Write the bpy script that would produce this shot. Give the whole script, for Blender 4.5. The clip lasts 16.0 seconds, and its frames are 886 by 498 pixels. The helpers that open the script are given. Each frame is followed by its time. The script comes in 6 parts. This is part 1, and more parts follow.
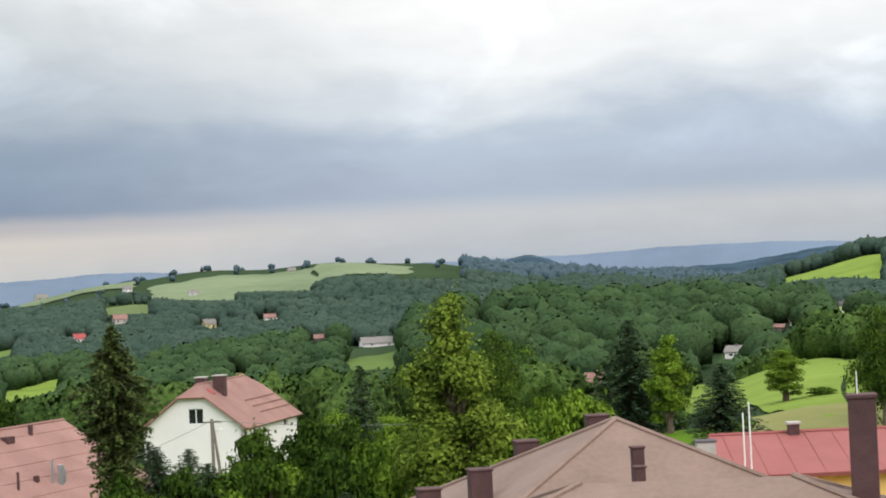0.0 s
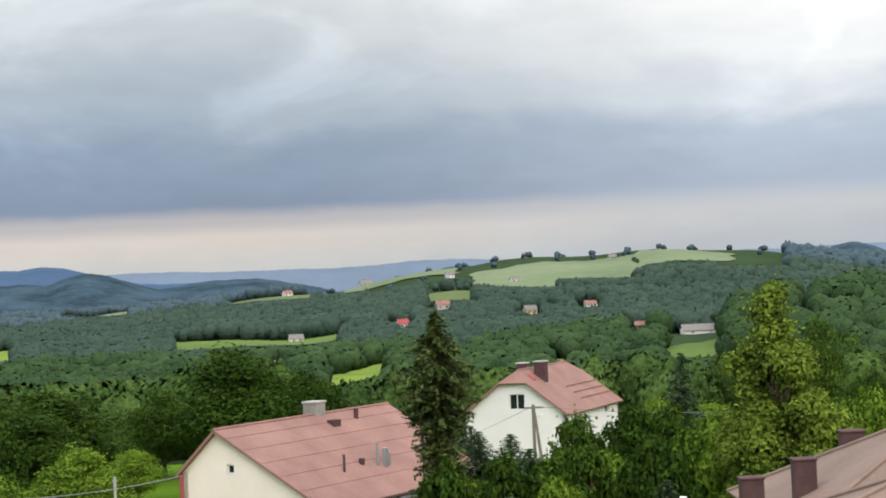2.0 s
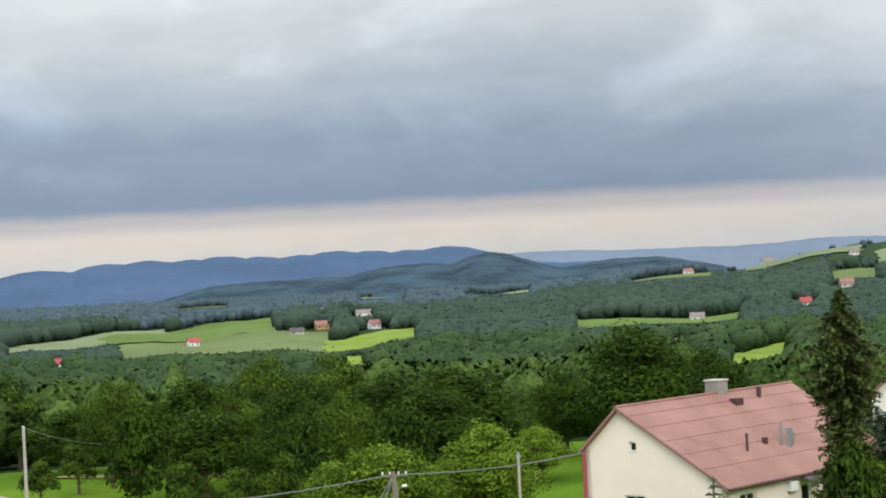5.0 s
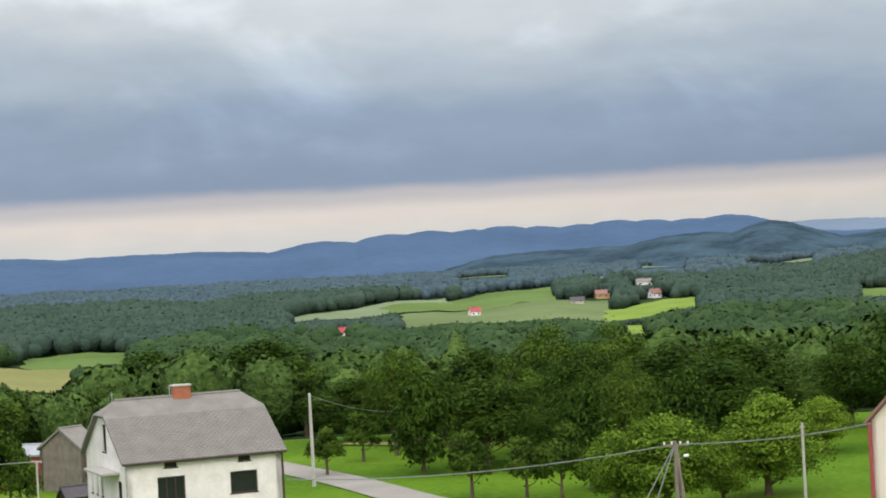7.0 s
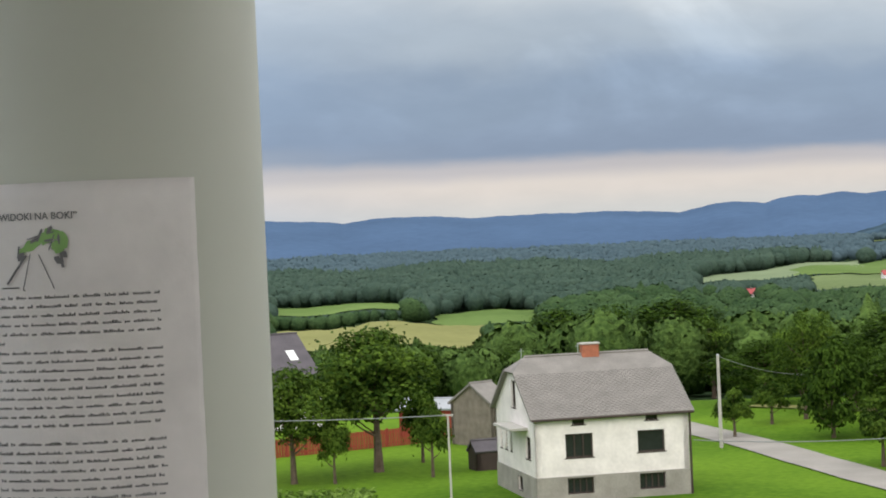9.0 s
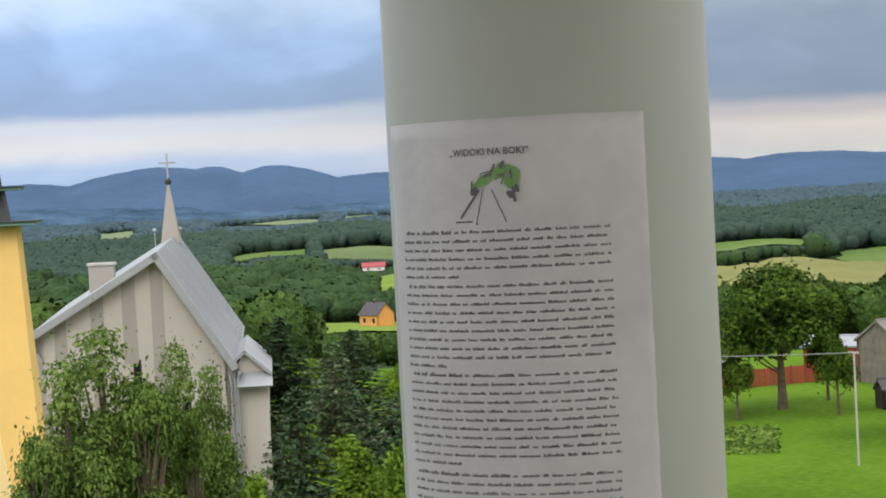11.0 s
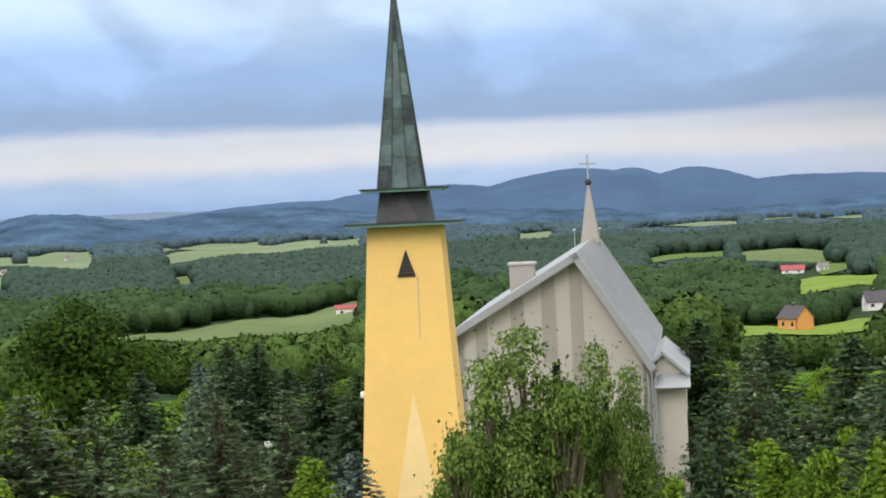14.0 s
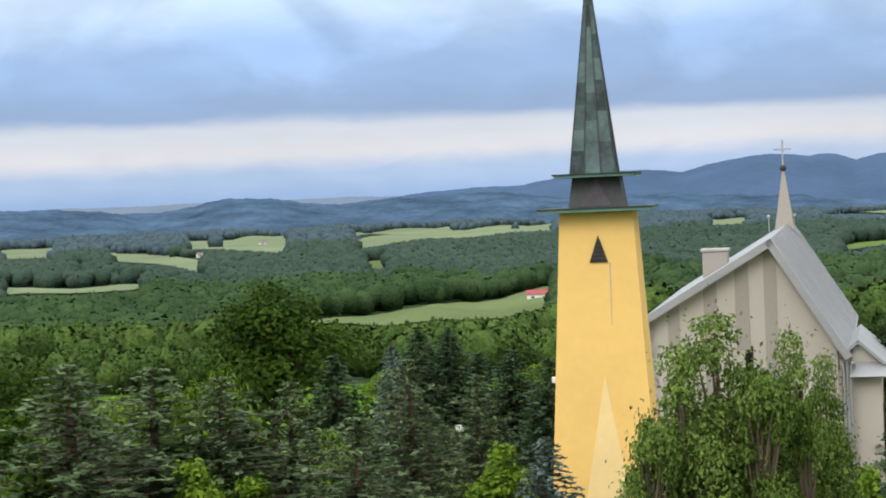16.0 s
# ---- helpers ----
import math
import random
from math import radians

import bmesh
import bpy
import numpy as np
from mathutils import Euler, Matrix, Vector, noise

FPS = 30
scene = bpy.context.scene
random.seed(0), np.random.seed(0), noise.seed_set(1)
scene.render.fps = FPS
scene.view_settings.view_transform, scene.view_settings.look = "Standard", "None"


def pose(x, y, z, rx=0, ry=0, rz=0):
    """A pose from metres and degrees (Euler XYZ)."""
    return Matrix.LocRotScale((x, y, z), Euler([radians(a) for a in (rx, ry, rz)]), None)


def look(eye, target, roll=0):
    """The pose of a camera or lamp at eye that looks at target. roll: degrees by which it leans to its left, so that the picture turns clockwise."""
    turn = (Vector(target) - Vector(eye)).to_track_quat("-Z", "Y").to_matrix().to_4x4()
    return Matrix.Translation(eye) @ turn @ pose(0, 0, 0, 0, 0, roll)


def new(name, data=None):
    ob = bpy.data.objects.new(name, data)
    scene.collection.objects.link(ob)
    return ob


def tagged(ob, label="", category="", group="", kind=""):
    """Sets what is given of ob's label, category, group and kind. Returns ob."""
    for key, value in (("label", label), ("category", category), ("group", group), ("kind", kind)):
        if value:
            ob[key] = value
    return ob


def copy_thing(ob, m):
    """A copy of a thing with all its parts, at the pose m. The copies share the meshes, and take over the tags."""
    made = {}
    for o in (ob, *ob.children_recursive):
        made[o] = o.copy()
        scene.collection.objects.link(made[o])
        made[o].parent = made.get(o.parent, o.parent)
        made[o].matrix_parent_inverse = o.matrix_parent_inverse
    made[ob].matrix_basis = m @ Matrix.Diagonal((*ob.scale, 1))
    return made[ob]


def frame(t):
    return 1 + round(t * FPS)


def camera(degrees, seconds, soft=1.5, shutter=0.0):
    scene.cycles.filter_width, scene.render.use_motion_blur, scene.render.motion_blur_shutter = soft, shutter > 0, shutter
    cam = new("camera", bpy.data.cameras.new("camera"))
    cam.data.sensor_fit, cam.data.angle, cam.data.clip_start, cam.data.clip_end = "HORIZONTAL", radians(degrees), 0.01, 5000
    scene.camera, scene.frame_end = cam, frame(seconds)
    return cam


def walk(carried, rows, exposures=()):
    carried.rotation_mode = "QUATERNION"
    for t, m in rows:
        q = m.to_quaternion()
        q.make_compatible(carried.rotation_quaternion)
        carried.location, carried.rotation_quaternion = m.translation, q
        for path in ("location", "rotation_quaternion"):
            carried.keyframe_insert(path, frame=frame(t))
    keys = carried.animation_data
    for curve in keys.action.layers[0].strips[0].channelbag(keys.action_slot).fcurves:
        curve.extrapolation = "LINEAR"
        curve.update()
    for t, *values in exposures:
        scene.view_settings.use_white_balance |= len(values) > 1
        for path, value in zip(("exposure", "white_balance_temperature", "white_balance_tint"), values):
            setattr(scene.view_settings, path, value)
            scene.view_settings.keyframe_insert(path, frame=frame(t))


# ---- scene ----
cam = camera(23.6, 16.0, soft=1.9)
EYE = 15.0          # height of the lens over the lawn at the foot of the viewing tower
ARM = 0.17          # the lens swings round a point this far behind it


def shot(yaw, pitch, roll, t):
    """The lens at t seconds; towards the end the carrier leans a few centimetres to the left."""
    a, lean = radians(yaw), float(np.interp(t, (12.5, 13.0, 13.5, 14.0, 16.0), (0, 0.003, 0.018, 0.043, 0.06)))
    return pose(-ARM * math.sin(a) - 0.69 * lean, ARM * math.cos(a) - 0.724 * lean, EYE, 90 + pitch, 0, yaw) @ pose(0, 0, 0, 0, 0, roll)


PATH = (
    (0.0, 0.021, 0.399, -2.756), (0.5, 2.569, 0.565, -2.909), (1.0, 5.089, 0.637, -2.89),
    (1.5, 6.984, 0.536, -2.661), (2.0, 8.675, 0.444, -2.647), (2.5, 10.148, 0.376, -2.792),
    (3.0, 11.821, 0.182, -3.092), (3.5, 13.387, -0.034, -2.933), (4.0, 14.973, -0.093, -2.91),
    (4.5, 16.497, 0.132, -3.014), (5.0, 19.479, 0.363, -2.832), (5.2, 20.838, 0.405, -2.732),
    (7.3, 28.73, -0.112, -3.22), (7.5, 30.101, -0.081, -3.259), (8.0, 32.379, -0.244, -3.008),
    (8.5, 34.39, -0.614, -2.808), (9.0, 38.111, -0.629, -2.544), (9.5, 42.079, -0.668, -2.726),
    (10.0, 45.189, -0.973, -2.68), (10.2, 45.805, -1.11, -2.709), (12.3, 55.776, -1.799, -3.291),
    (12.5, 56.728, -1.491, -3.262), (13.0, 58.694, -1.161, -2.933), (13.5, 59.451, -1.077, -2.544),
    (14.0, 60.231, -1.268, -2.616), (14.5, 60.567, -1.283, -2.58), (15.0, 61.573, -1.244, -2.788),
    (15.5, 62.59, -1.152, -2.66), (16.0, 65.409, -1.441, -2.398),
)
walk(cam, [(t, shot(y, p, r, t)) for t, y, p, r in PATH], exposures=[(0.0, 0.0), (16.0, 0.0)])


# ---- world, sun ----
def make_world():
    w = bpy.data.worlds.new("overcast_sky")
    scene.world = w
    w.use_nodes = True
    nt = w.node_tree
    nt.nodes.clear()
    N, L = nt.nodes.new, nt.links.new

    def math_node(op, a, b=None, c=None):
        n = N("ShaderNodeMath")
        n.operation = op
        for i, v in enumerate((a, b, c)):
            if v is None:
                continue
            if isinstance(v, (int, float)):
                n.inputs[i].default_value = v
            else:
                L(v, n.inputs[i])
        return n.outputs[0]

    def ramp(fac, stops):
        n = N("ShaderNodeValToRGB")
        n.color_ramp.interpolation = "EASE"
        while len(n.color_ramp.elements) < len(stops):
            n.color_ramp.elements.new(0.5)
        for e, (p, c) in zip(n.color_ramp.elements, stops):
            e.position, e.color = p, (*c, 1)
        L(fac, n.inputs[0])
        return n.outputs[0]

    def mix(fac, a, b):
        n = N("ShaderNodeMix")
        n.data_type = "RGBA"
        for i, v in ((0, fac), (6, a), (7, b)):
            if isinstance(v, (int, float)):
                n.inputs[i].default_value = v
            elif isinstance(v, tuple):
                n.inputs[i].default_value = (*v, 1)
            else:
                L(v, n.inputs[i])
        return n.outputs[2]

    co = N("ShaderNodeTexCoord").outputs["Generated"]
    sep = N("ShaderNodeSeparateXYZ")
    L(co, sep.inputs[0])
    el = math_node("MULTIPLY", math_node("ARCSINE", sep.outputs[2]), 57.3)
    az = math_node("MULTIPLY", math_node("ARCTAN2", math_node("MULTIPLY", sep.outputs[0], -1.0), sep.outputs[1]), 57.3)
    # cloud layers: stretched noise in degrees
    comb = N("ShaderNodeCombineXYZ")
    L(math_node("MULTIPLY", az, 0.16), comb.inputs[0])
    L(math_node("MULTIPLY", el, 0.42), comb.inputs[1])

    def cloud(scale, detail, rough, seed, dist=0.0):
        m = N("ShaderNodeMapping")
        m.inputs["Location"].default_value = (seed, seed * 1.7, seed * 0.3)
        L(comb.outputs[0], m.inputs[0])
        n = N("ShaderNodeTexNoise")
        for k, v in (("Scale", scale), ("Detail", detail), ("Roughness", rough), ("Distortion", dist)):
            n.inputs[k].default_value = v
        L(m.outputs[0], n.inputs[0])
        return math_node("SUBTRACT", n.outputs[0], 0.5)

    heap = N("ShaderNodeCombineXYZ")
    L(math_node("MULTIPLY", az, 0.20), heap.inputs[0])
    L(math_node("MULTIPLY", el, 0.34), heap.inputs[1])
    billow = N("ShaderNodeTexNoise")
    for k, v in (("Scale", 0.9), ("Detail", 5.0), ("Roughness", 0.5), ("Distortion", 0.5)):
        billow.inputs[k].default_value = v
    L(heap.outputs[0], billow.inputs[0])
    puffs = N("ShaderNodeMapRange")
    puffs.interpolation_type = "SMOOTHSTEP"
    puffs.inputs[1].default_value, puffs.inputs[2].default_value = 0.50, 0.68
    L(billow.outputs[0], puffs.inputs[0])
    big, fine, soft = cloud(0.8, 4.0, 0.5, 3.1, 0.4), cloud(3.0, 5.0, 0.55, 7.7, 0.3), cloud(0.35, 2.0, 0.4, 11.0)
    warped = math_node("ADD", math_node("ADD", el, math_node("MULTIPLY", big, 3.0)), math_node("MULTIPLY", fine, 0.4))
    # the lower edge of the cloud deck is nearly straight
    low = math_node("SMOOTH_MIN", el, warped, 1.2)
    edge = math_node("ADD", el, math_node("MULTIPLY", fine, 0.35))
    height = N("ShaderNodeMapRange")
    for i, v in ((1, -1.0), (2, 9.0)):
        height.inputs[i].default_value = v
    blend = N("ShaderNodeMapRange")
    blend.interpolation_type = "SMOOTHSTEP"
    blend.inputs[1].default_value, blend.inputs[2].default_value = 1.6, 3.6
    L(el, blend.inputs[0])
    mixed = math_node("ADD", edge, math_node("MULTIPLY", blend.outputs[0], math_node("SUBTRACT", warped, edge)))
    L(mixed, height.inputs[0])
    h = height.outputs[0]
    west = ramp(h, ((0.10, (0.64, 0.65, 0.64)), (0.20, (0.74, 0.68, 0.63)), (0.245, (0.54, 0.52, 0.54)), (0.29, (0.25, 0.32, 0.44)),
                    (0.40, (0.28, 0.36, 0.48)), (0.58, (0.42, 0.49, 0.57)), (0.76, (0.60, 0.645, 0.68)), (0.94, (0.78, 0.81, 0.82))))
    south = ramp(h, ((0.10, (0.35, 0.51, 0.80)), (0.17, (0.46, 0.60, 0.84)), (0.235, (0.77, 0.78, 0.83)), (0.29, (0.70, 0.75, 0.84)),
                     (0.34, (0.33, 0.46, 0.70)), (0.48, (0.36, 0.53, 0.83)), (0.66, (0.58, 0.73, 0.95)), (0.88, (0.90, 0.95, 1.0))))
    side = N("ShaderNodeMapRange")
    side.interpolation_type = "SMOOTHSTEP"
    side.inputs[1].default_value, side.inputs[2].default_value = 36.0, 60.0
    L(az, side.inputs[0])
    deck = mix(side.outputs[0], west, south)
    east = ramp(h, ((0.10, (0.50, 0.54, 0.59)), (0.22, (0.60, 0.62, 0.65)), (0.30, (0.44, 0.51, 0.62)), (0.42, (0.49, 0.57, 0.68)),
                    (0.54, (0.74, 0.79, 0.84)), (0.66, (0.95, 0.97, 0.98)), (0.85, (1.05, 1.05, 1.04))))
    bright = N("ShaderNodeMapRange")
    bright.interpolation_type = "SMOOTHSTEP"
    bright.inputs[1].default_value, bright.inputs[2].default_value = 15.0, -2.0
    L(az, bright.inputs[0])
    deck = mix(bright.outputs[0], deck, east)
    zenith = N("ShaderNodeMapRange")
    zenith.interpolation_type = "SMOOTHSTEP"
    for i, v in ((1, 9.0), (2, 60.0), (3, 1.0), (4, 2.0)):
        zenith.inputs[i].default_value = v
    L(el, zenith.inputs[0])
    mod = math_node("ADD", zenith.outputs[0], math_node("ADD", math_node("MULTIPLY", math_node("MULTIPLY", puffs.outputs[0], blend.outputs[0]), 0.22), math_node("ADD", math_node("MULTIPLY", fine, 0.16), math_node("MULTIPLY", soft, 0.25))))
    scale = N("ShaderNodeVectorMath")
    scale.operation = "SCALE"
    L(deck, scale.inputs[0])
    L(mod, scale.inputs[3])
    sky = N("ShaderNodeTexSky")
    sky.sky_type, sky.sun_disc = "NISHITA", False
    sky.sun_elevation, sky.sun_rotation = radians(SUN_EL), radians(SUN_ROT)
    bg_sky, bg_cloud, add, out = N("ShaderNodeBackground"), N("ShaderNodeBackground"), N("ShaderNodeMixShader"), N("ShaderNodeOutputWorld")
    L(sky.outputs[0], bg_sky.inputs[0])
    L(scale.outputs[0], bg_cloud.inputs[0])
    bg_sky.inputs[1].default_value, bg_cloud.inputs[1].default_value = 0.10, 1.0
    add.inputs[0].default_value = 0.97
    L(bg_sky.outputs[0], add.inputs[1])
    L(bg_cloud.outputs[0], add.inputs[2])
    L(add.outputs[0], out.inputs[0])


SUN_EL, SUN_ROT = 36, 150
make_world()
sun = new("sun", bpy.data.lights.new("sun", "SUN"))
sun.data.energy, sun.data.angle, sun.data.color = 1.35, radians(32), (1.0, 0.95, 0.88)
sun.matrix_world = look((50, -87, 73), (0, 0, 0))


# ---- materials ----
def mat(name, color, rough=0.8, var=0.25, scale=2.0, fine=12.0, bump=0.15, metal=0.0, tint=None, island=0.0, random_ob=0.0, trans=0.0, spec=0.3):
    m = bpy.data.materials.new(name)
    m.use_nodes = True
    nt = m.node_tree
    N, L = nt.nodes.new, nt.links.new
    b = nt.nodes["Principled BSDF"]
    b.inputs["Roughness"].default_value, b.inputs["Metallic"].default_value = rough, metal
    b.inputs["Specular IOR Level"].default_value = spec
    co = N("ShaderNodeTexCoord").outputs["Object"]

    def noise_at(s, d):
        n = N("ShaderNodeTexNoise")
        n.inputs["Scale"].default_value, n.inputs["Detail"].default_value = s, d
        L(co, n.inputs[0])
        return n.outputs[0]

    a, f = noise_at(scale, 3), noise_at(fine, 4)
    mix = N("ShaderNodeMix")
    mix.data_type = "RGBA"
    mix.inputs[6].default_value = (*[c * (1 - var) for c in color], 1)
    mix.inputs[7].default_value = (*(tint or [min(1, c * (1 + var)) for c in color]), 1)
    ad = N("ShaderNodeMath")
    ad.operation = "MULTIPLY_ADD"
    L(f, ad.inputs[0])
    ad.inputs[1].default_value = 0.5
    L(a, ad.inputs[2])
    val = ad.outputs[0]
    rng = N("ShaderNodeMapRange")
    rng.inputs[1].default_value, rng.inputs[2].default_value = 0.45, 1.05
    L(val, rng.inputs[0])
    val = rng.outputs[0]
    for amount, sock in ((island, "Random Per Island"), (random_ob, "Random")):
        if amount:
            src = N("ShaderNodeNewGeometry" if sock != "Random" else "ShaderNodeObjectInfo").outputs[sock]
            k = N("ShaderNodeMath")
            k.operation = "MULTIPLY_ADD"
            L(src, k.inputs[0])
            k.inputs[1].default_value = amount
            s = N("ShaderNodeMath")
            s.operation = "SUBTRACT"
            L(val, s.inputs[0])
            s.inputs[1].default_value = amount * 0.5
            L(s.outputs[0], k.inputs[2])
            val = k.outputs[0]
    L(val, mix.inputs[0])
    L(mix.outputs[2], b.inputs["Base Color"])
    if bump:
        bp = N("ShaderNodeBump")
        bp.inputs["Strength"].default_value, bp.inputs["Distance"].default_value = bump, 0.03
        L(f, bp.inputs["Height"])
        L(bp.outputs[0], b.inputs["Normal"])
    if trans:
        b.inputs["Transmission Weight"].default_value = 0.0
        tr = N("ShaderNodeBsdfTranslucent")
        mx = N("ShaderNodeMixShader")
        mx.inputs[0].default_value = trans
        L(mix.outputs[2], tr.inputs[0])
        L(b.outputs[0], mx.inputs[1])
        L(tr.outputs[0], mx.inputs[2])
        L(mx.outputs[0], nt.nodes["Material Output"].inputs[0])
    return m


def leaf_mat(name, dark, light, trans=0.25, island=0.7, scale=0.5, fine=3.0):
    mid = [(a + b) / 2 for a, b in zip(dark, light)]
    m = mat(name, mid, 0.7, 0.3, scale, fine, 0, tint=light, island=island, random_ob=0.3, trans=trans, spec=0.06)
    mixn = [n for n in m.node_tree.nodes if n.type == "MIX"][0]
    mixn.inputs[6].default_value = (*dark, 1)
    return m


def canopy_mat(name, dark, light, stand, leaf, relief, per_tree=0.5):
    """Woodland seen from afar: stands of trees, single crowns and leaf clumps differ in tone; shade in the gaps is
    painted in.
    """
    m = bpy.data.materials.new(name)
    m.use_nodes = True
    nt = m.node_tree
    N, L = nt.nodes.new, nt.links.new
    b = nt.nodes["Principled BSDF"]
    b.inputs["Roughness"].default_value, b.inputs["Specular IOR Level"].default_value = 0.9, 0.03
    co = N("ShaderNodeTexCoord").outputs["Object"]
    tones = []
    for s, d in ((stand, 2), (leaf, 3)):
        n = N("ShaderNodeTexNoise")
        n.inputs["Scale"].default_value, n.inputs["Detail"].default_value = s, d
        L(co, n.inputs[0])
        tones.append(n.outputs[0])
    tones.append(N("ShaderNodeNewGeometry").outputs["Random Per Island"])
    total = None
    # the leaf noise also sets the bump: hollows get a painted-in shade
    for src, amount in zip(tones, (1.2, 2.0, per_tree)):
        k = N("ShaderNodeMath")
        k.operation = "MULTIPLY_ADD"
        L(src, k.inputs[0])
        k.inputs[1].default_value = amount
        k.inputs[2].default_value = -0.5 * amount
        if total is not None:
            L(total, k.inputs[2])
            k.inputs[0].default_value = 0.0
        total = k.outputs[0]
    rng = N("ShaderNodeMapRange")
    rng.inputs[1].default_value, rng.inputs[2].default_value = 0.3 + 0.5 * per_tree, 1.8 + 0.5 * per_tree
    L(total, rng.inputs[0])
    mix = N("ShaderNodeMix")
    mix.data_type = "RGBA"
    mix.inputs[6].default_value, mix.inputs[7].default_value = (*dark, 1), (*light, 1)
    L(rng.outputs[0], mix.inputs[0])
    L(mix.outputs[2], b.inputs["Base Color"])
    bp = N("ShaderNodeBump")
    bp.inputs["Strength"].default_value, bp.inputs["Distance"].default_value = 0.9, relief
    L(tones[1], bp.inputs["Height"])
    L(bp.outputs[0], b.inputs["Normal"])
    return m


M = {}
# grass: the yellower tint paints lit patches into the lawn's colour
M["grass"] = mat("grass", (0.055, 0.15, 0.01), 0.95, 0.45, 0.06, 2.2, 0.5, tint=(0.14, 0.24, 0.02), spec=0.03)
M["meadow"] = mat("meadow", (0.12, 0.165, 0.065), 0.95, 0.25, 0.012, 0.25, 0.2, tint=(0.165, 0.21, 0.09), spec=0.03)
M["field_green"] = mat("field_green", (0.095, 0.155, 0.04), 0.95, 0.2, 0.01, 0.2, 0.2, tint=(0.14, 0.205, 0.06), spec=0.03)
M["field_tan"] = mat("field_tan", (0.2, 0.205, 0.075), 0.95, 0.2, 0.02, 0.3, 0.2, tint=(0.26, 0.255, 0.1), spec=0.03)
# field_pale: green greyed and lightened to carry haze on the far slopes
M["field_pale"] = mat("field_pale", (0.15, 0.2, 0.11), 0.95, 0.2, 0.008, 0.1, 0.2, tint=(0.21, 0.255, 0.15), spec=0.03)
M["bright_grass"] = mat("bright_grass", (0.16, 0.245, 0.04), 0.95, 0.2, 0.06, 1.0, 0.3, tint=(0.22, 0.3, 0.06), spec=0.03)
M["forest_floor"] = mat("forest_floor", (0.03, 0.054, 0.022), 0.95, 0.3, 0.02, 0.3, 0.2, spec=0.03)
M["leaf_fresh"] = leaf_mat("leaf_fresh", (0.045, 0.095, 0.009), (0.225, 0.35, 0.036))
M["leaf_mid"] = leaf_mat("leaf_mid", (0.021, 0.052, 0.008), (0.13, 0.21, 0.026))
M["leaf_lime"] = leaf_mat("leaf_lime", (0.034, 0.07, 0.01), (0.24, 0.33, 0.045))
M["leaf_dark"] = leaf_mat("leaf_dark", (0.014, 0.036, 0.005), (0.075, 0.138, 0.016))
M["leaf_grey"] = leaf_mat("leaf_grey", (0.034, 0.075, 0.012), (0.22, 0.32, 0.072))
M["needle"] = leaf_mat("needle", (0.017, 0.04, 0.019), (0.082, 0.138, 0.064), 0.1)
M["needle_light"] = leaf_mat("needle_light", (0.03, 0.062, 0.026), (0.165, 0.235, 0.11), 0.15)
M["needle_olive"] = leaf_mat("needle_olive", (0.045, 0.072, 0.02), (0.16, 0.205, 0.06), 0.2)
M["needle_blue"] = leaf_mat("needle_blue", (0.05, 0.08, 0.07), (0.18, 0.25, 0.21), 0.1)
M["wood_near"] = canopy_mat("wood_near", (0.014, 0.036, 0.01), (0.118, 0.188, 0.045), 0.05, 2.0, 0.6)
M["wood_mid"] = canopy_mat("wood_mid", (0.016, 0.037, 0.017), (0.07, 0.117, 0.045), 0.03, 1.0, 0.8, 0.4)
# the two further woods carry distance haze in flatter, bluer base colours
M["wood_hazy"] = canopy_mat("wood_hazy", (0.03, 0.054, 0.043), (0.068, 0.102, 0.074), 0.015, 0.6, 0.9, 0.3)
M["wood_far_hazy"] = canopy_mat("wood_far_hazy", (0.05, 0.08, 0.098), (0.082, 0.12, 0.137), 0.008, 0.35, 1.0, 0.25)
M["leaf_red"] = leaf_mat("leaf_red", (0.06, 0.025, 0.015), (0.20, 0.10, 0.05))
M["bark"] = mat("bark", (0.12, 0.09, 0.065), 0.95, 0.4, 3, 20, 0.6)
# ridges: aerial haze is painted into these blue base colours
M["ridge_haze_blue"] = mat("ridge_haze_blue", (0.068, 0.11, 0.186), 1.0, 0.16, 0.004, 0.05, 0, spec=0.0)
M["ridge_haze_pale"] = mat("ridge_haze_pale", (0.15, 0.195, 0.26), 1.0, 0.12, 0.003, 0.02, 0, spec=0.0)
M["ridge_haze_dark"] = mat("ridge_haze_dark", (0.046, 0.075, 0.1), 1.0, 0.5, 0.012, 0.07, 0, spec=0.0)
M["ridge_haze_slate"] = mat("ridge_haze_slate", (0.058, 0.098, 0.155), 1.0, 0.5, 0.012, 0.07, 0, spec=0.0)
M["white_wall"] = mat("white_wall", (0.84, 0.79, 0.80), 0.85, 0.05, 0.5, 6, 0.1, spec=0.12)
M["cream_wall"] = mat("cream_wall", (0.88, 0.76, 0.68), 0.85, 0.06, 0.5, 6, 0.1, spec=0.12)
M["worn_white"] = mat("worn_white", (0.76, 0.71, 0.69), 0.9, 0.16, 0.9, 5, 0.2, spec=0.12)
M["block_wall"] = mat("block_wall", (0.30, 0.28, 0.25), 0.95, 0.25, 1.0, 9, 0.4)
M["grey_render"] = mat("grey_render", (0.50, 0.46, 0.42), 0.9, 0.06, 0.4, 8, 0.15)
M["grey_band"] = mat("grey_band", (0.36, 0.33, 0.30), 0.9, 0.08, 0.4, 8, 0.15)
M["yellow_wall"] = mat("yellow_wall", (0.85, 0.56, 0.19), 0.85, 0.07, 0.35, 3, 0.12, spec=0.12)
M["pale_yellow"] = mat("pale_yellow", (0.86, 0.64, 0.31), 0.85, 0.06, 0.5, 5, 0.1, spec=0.12)
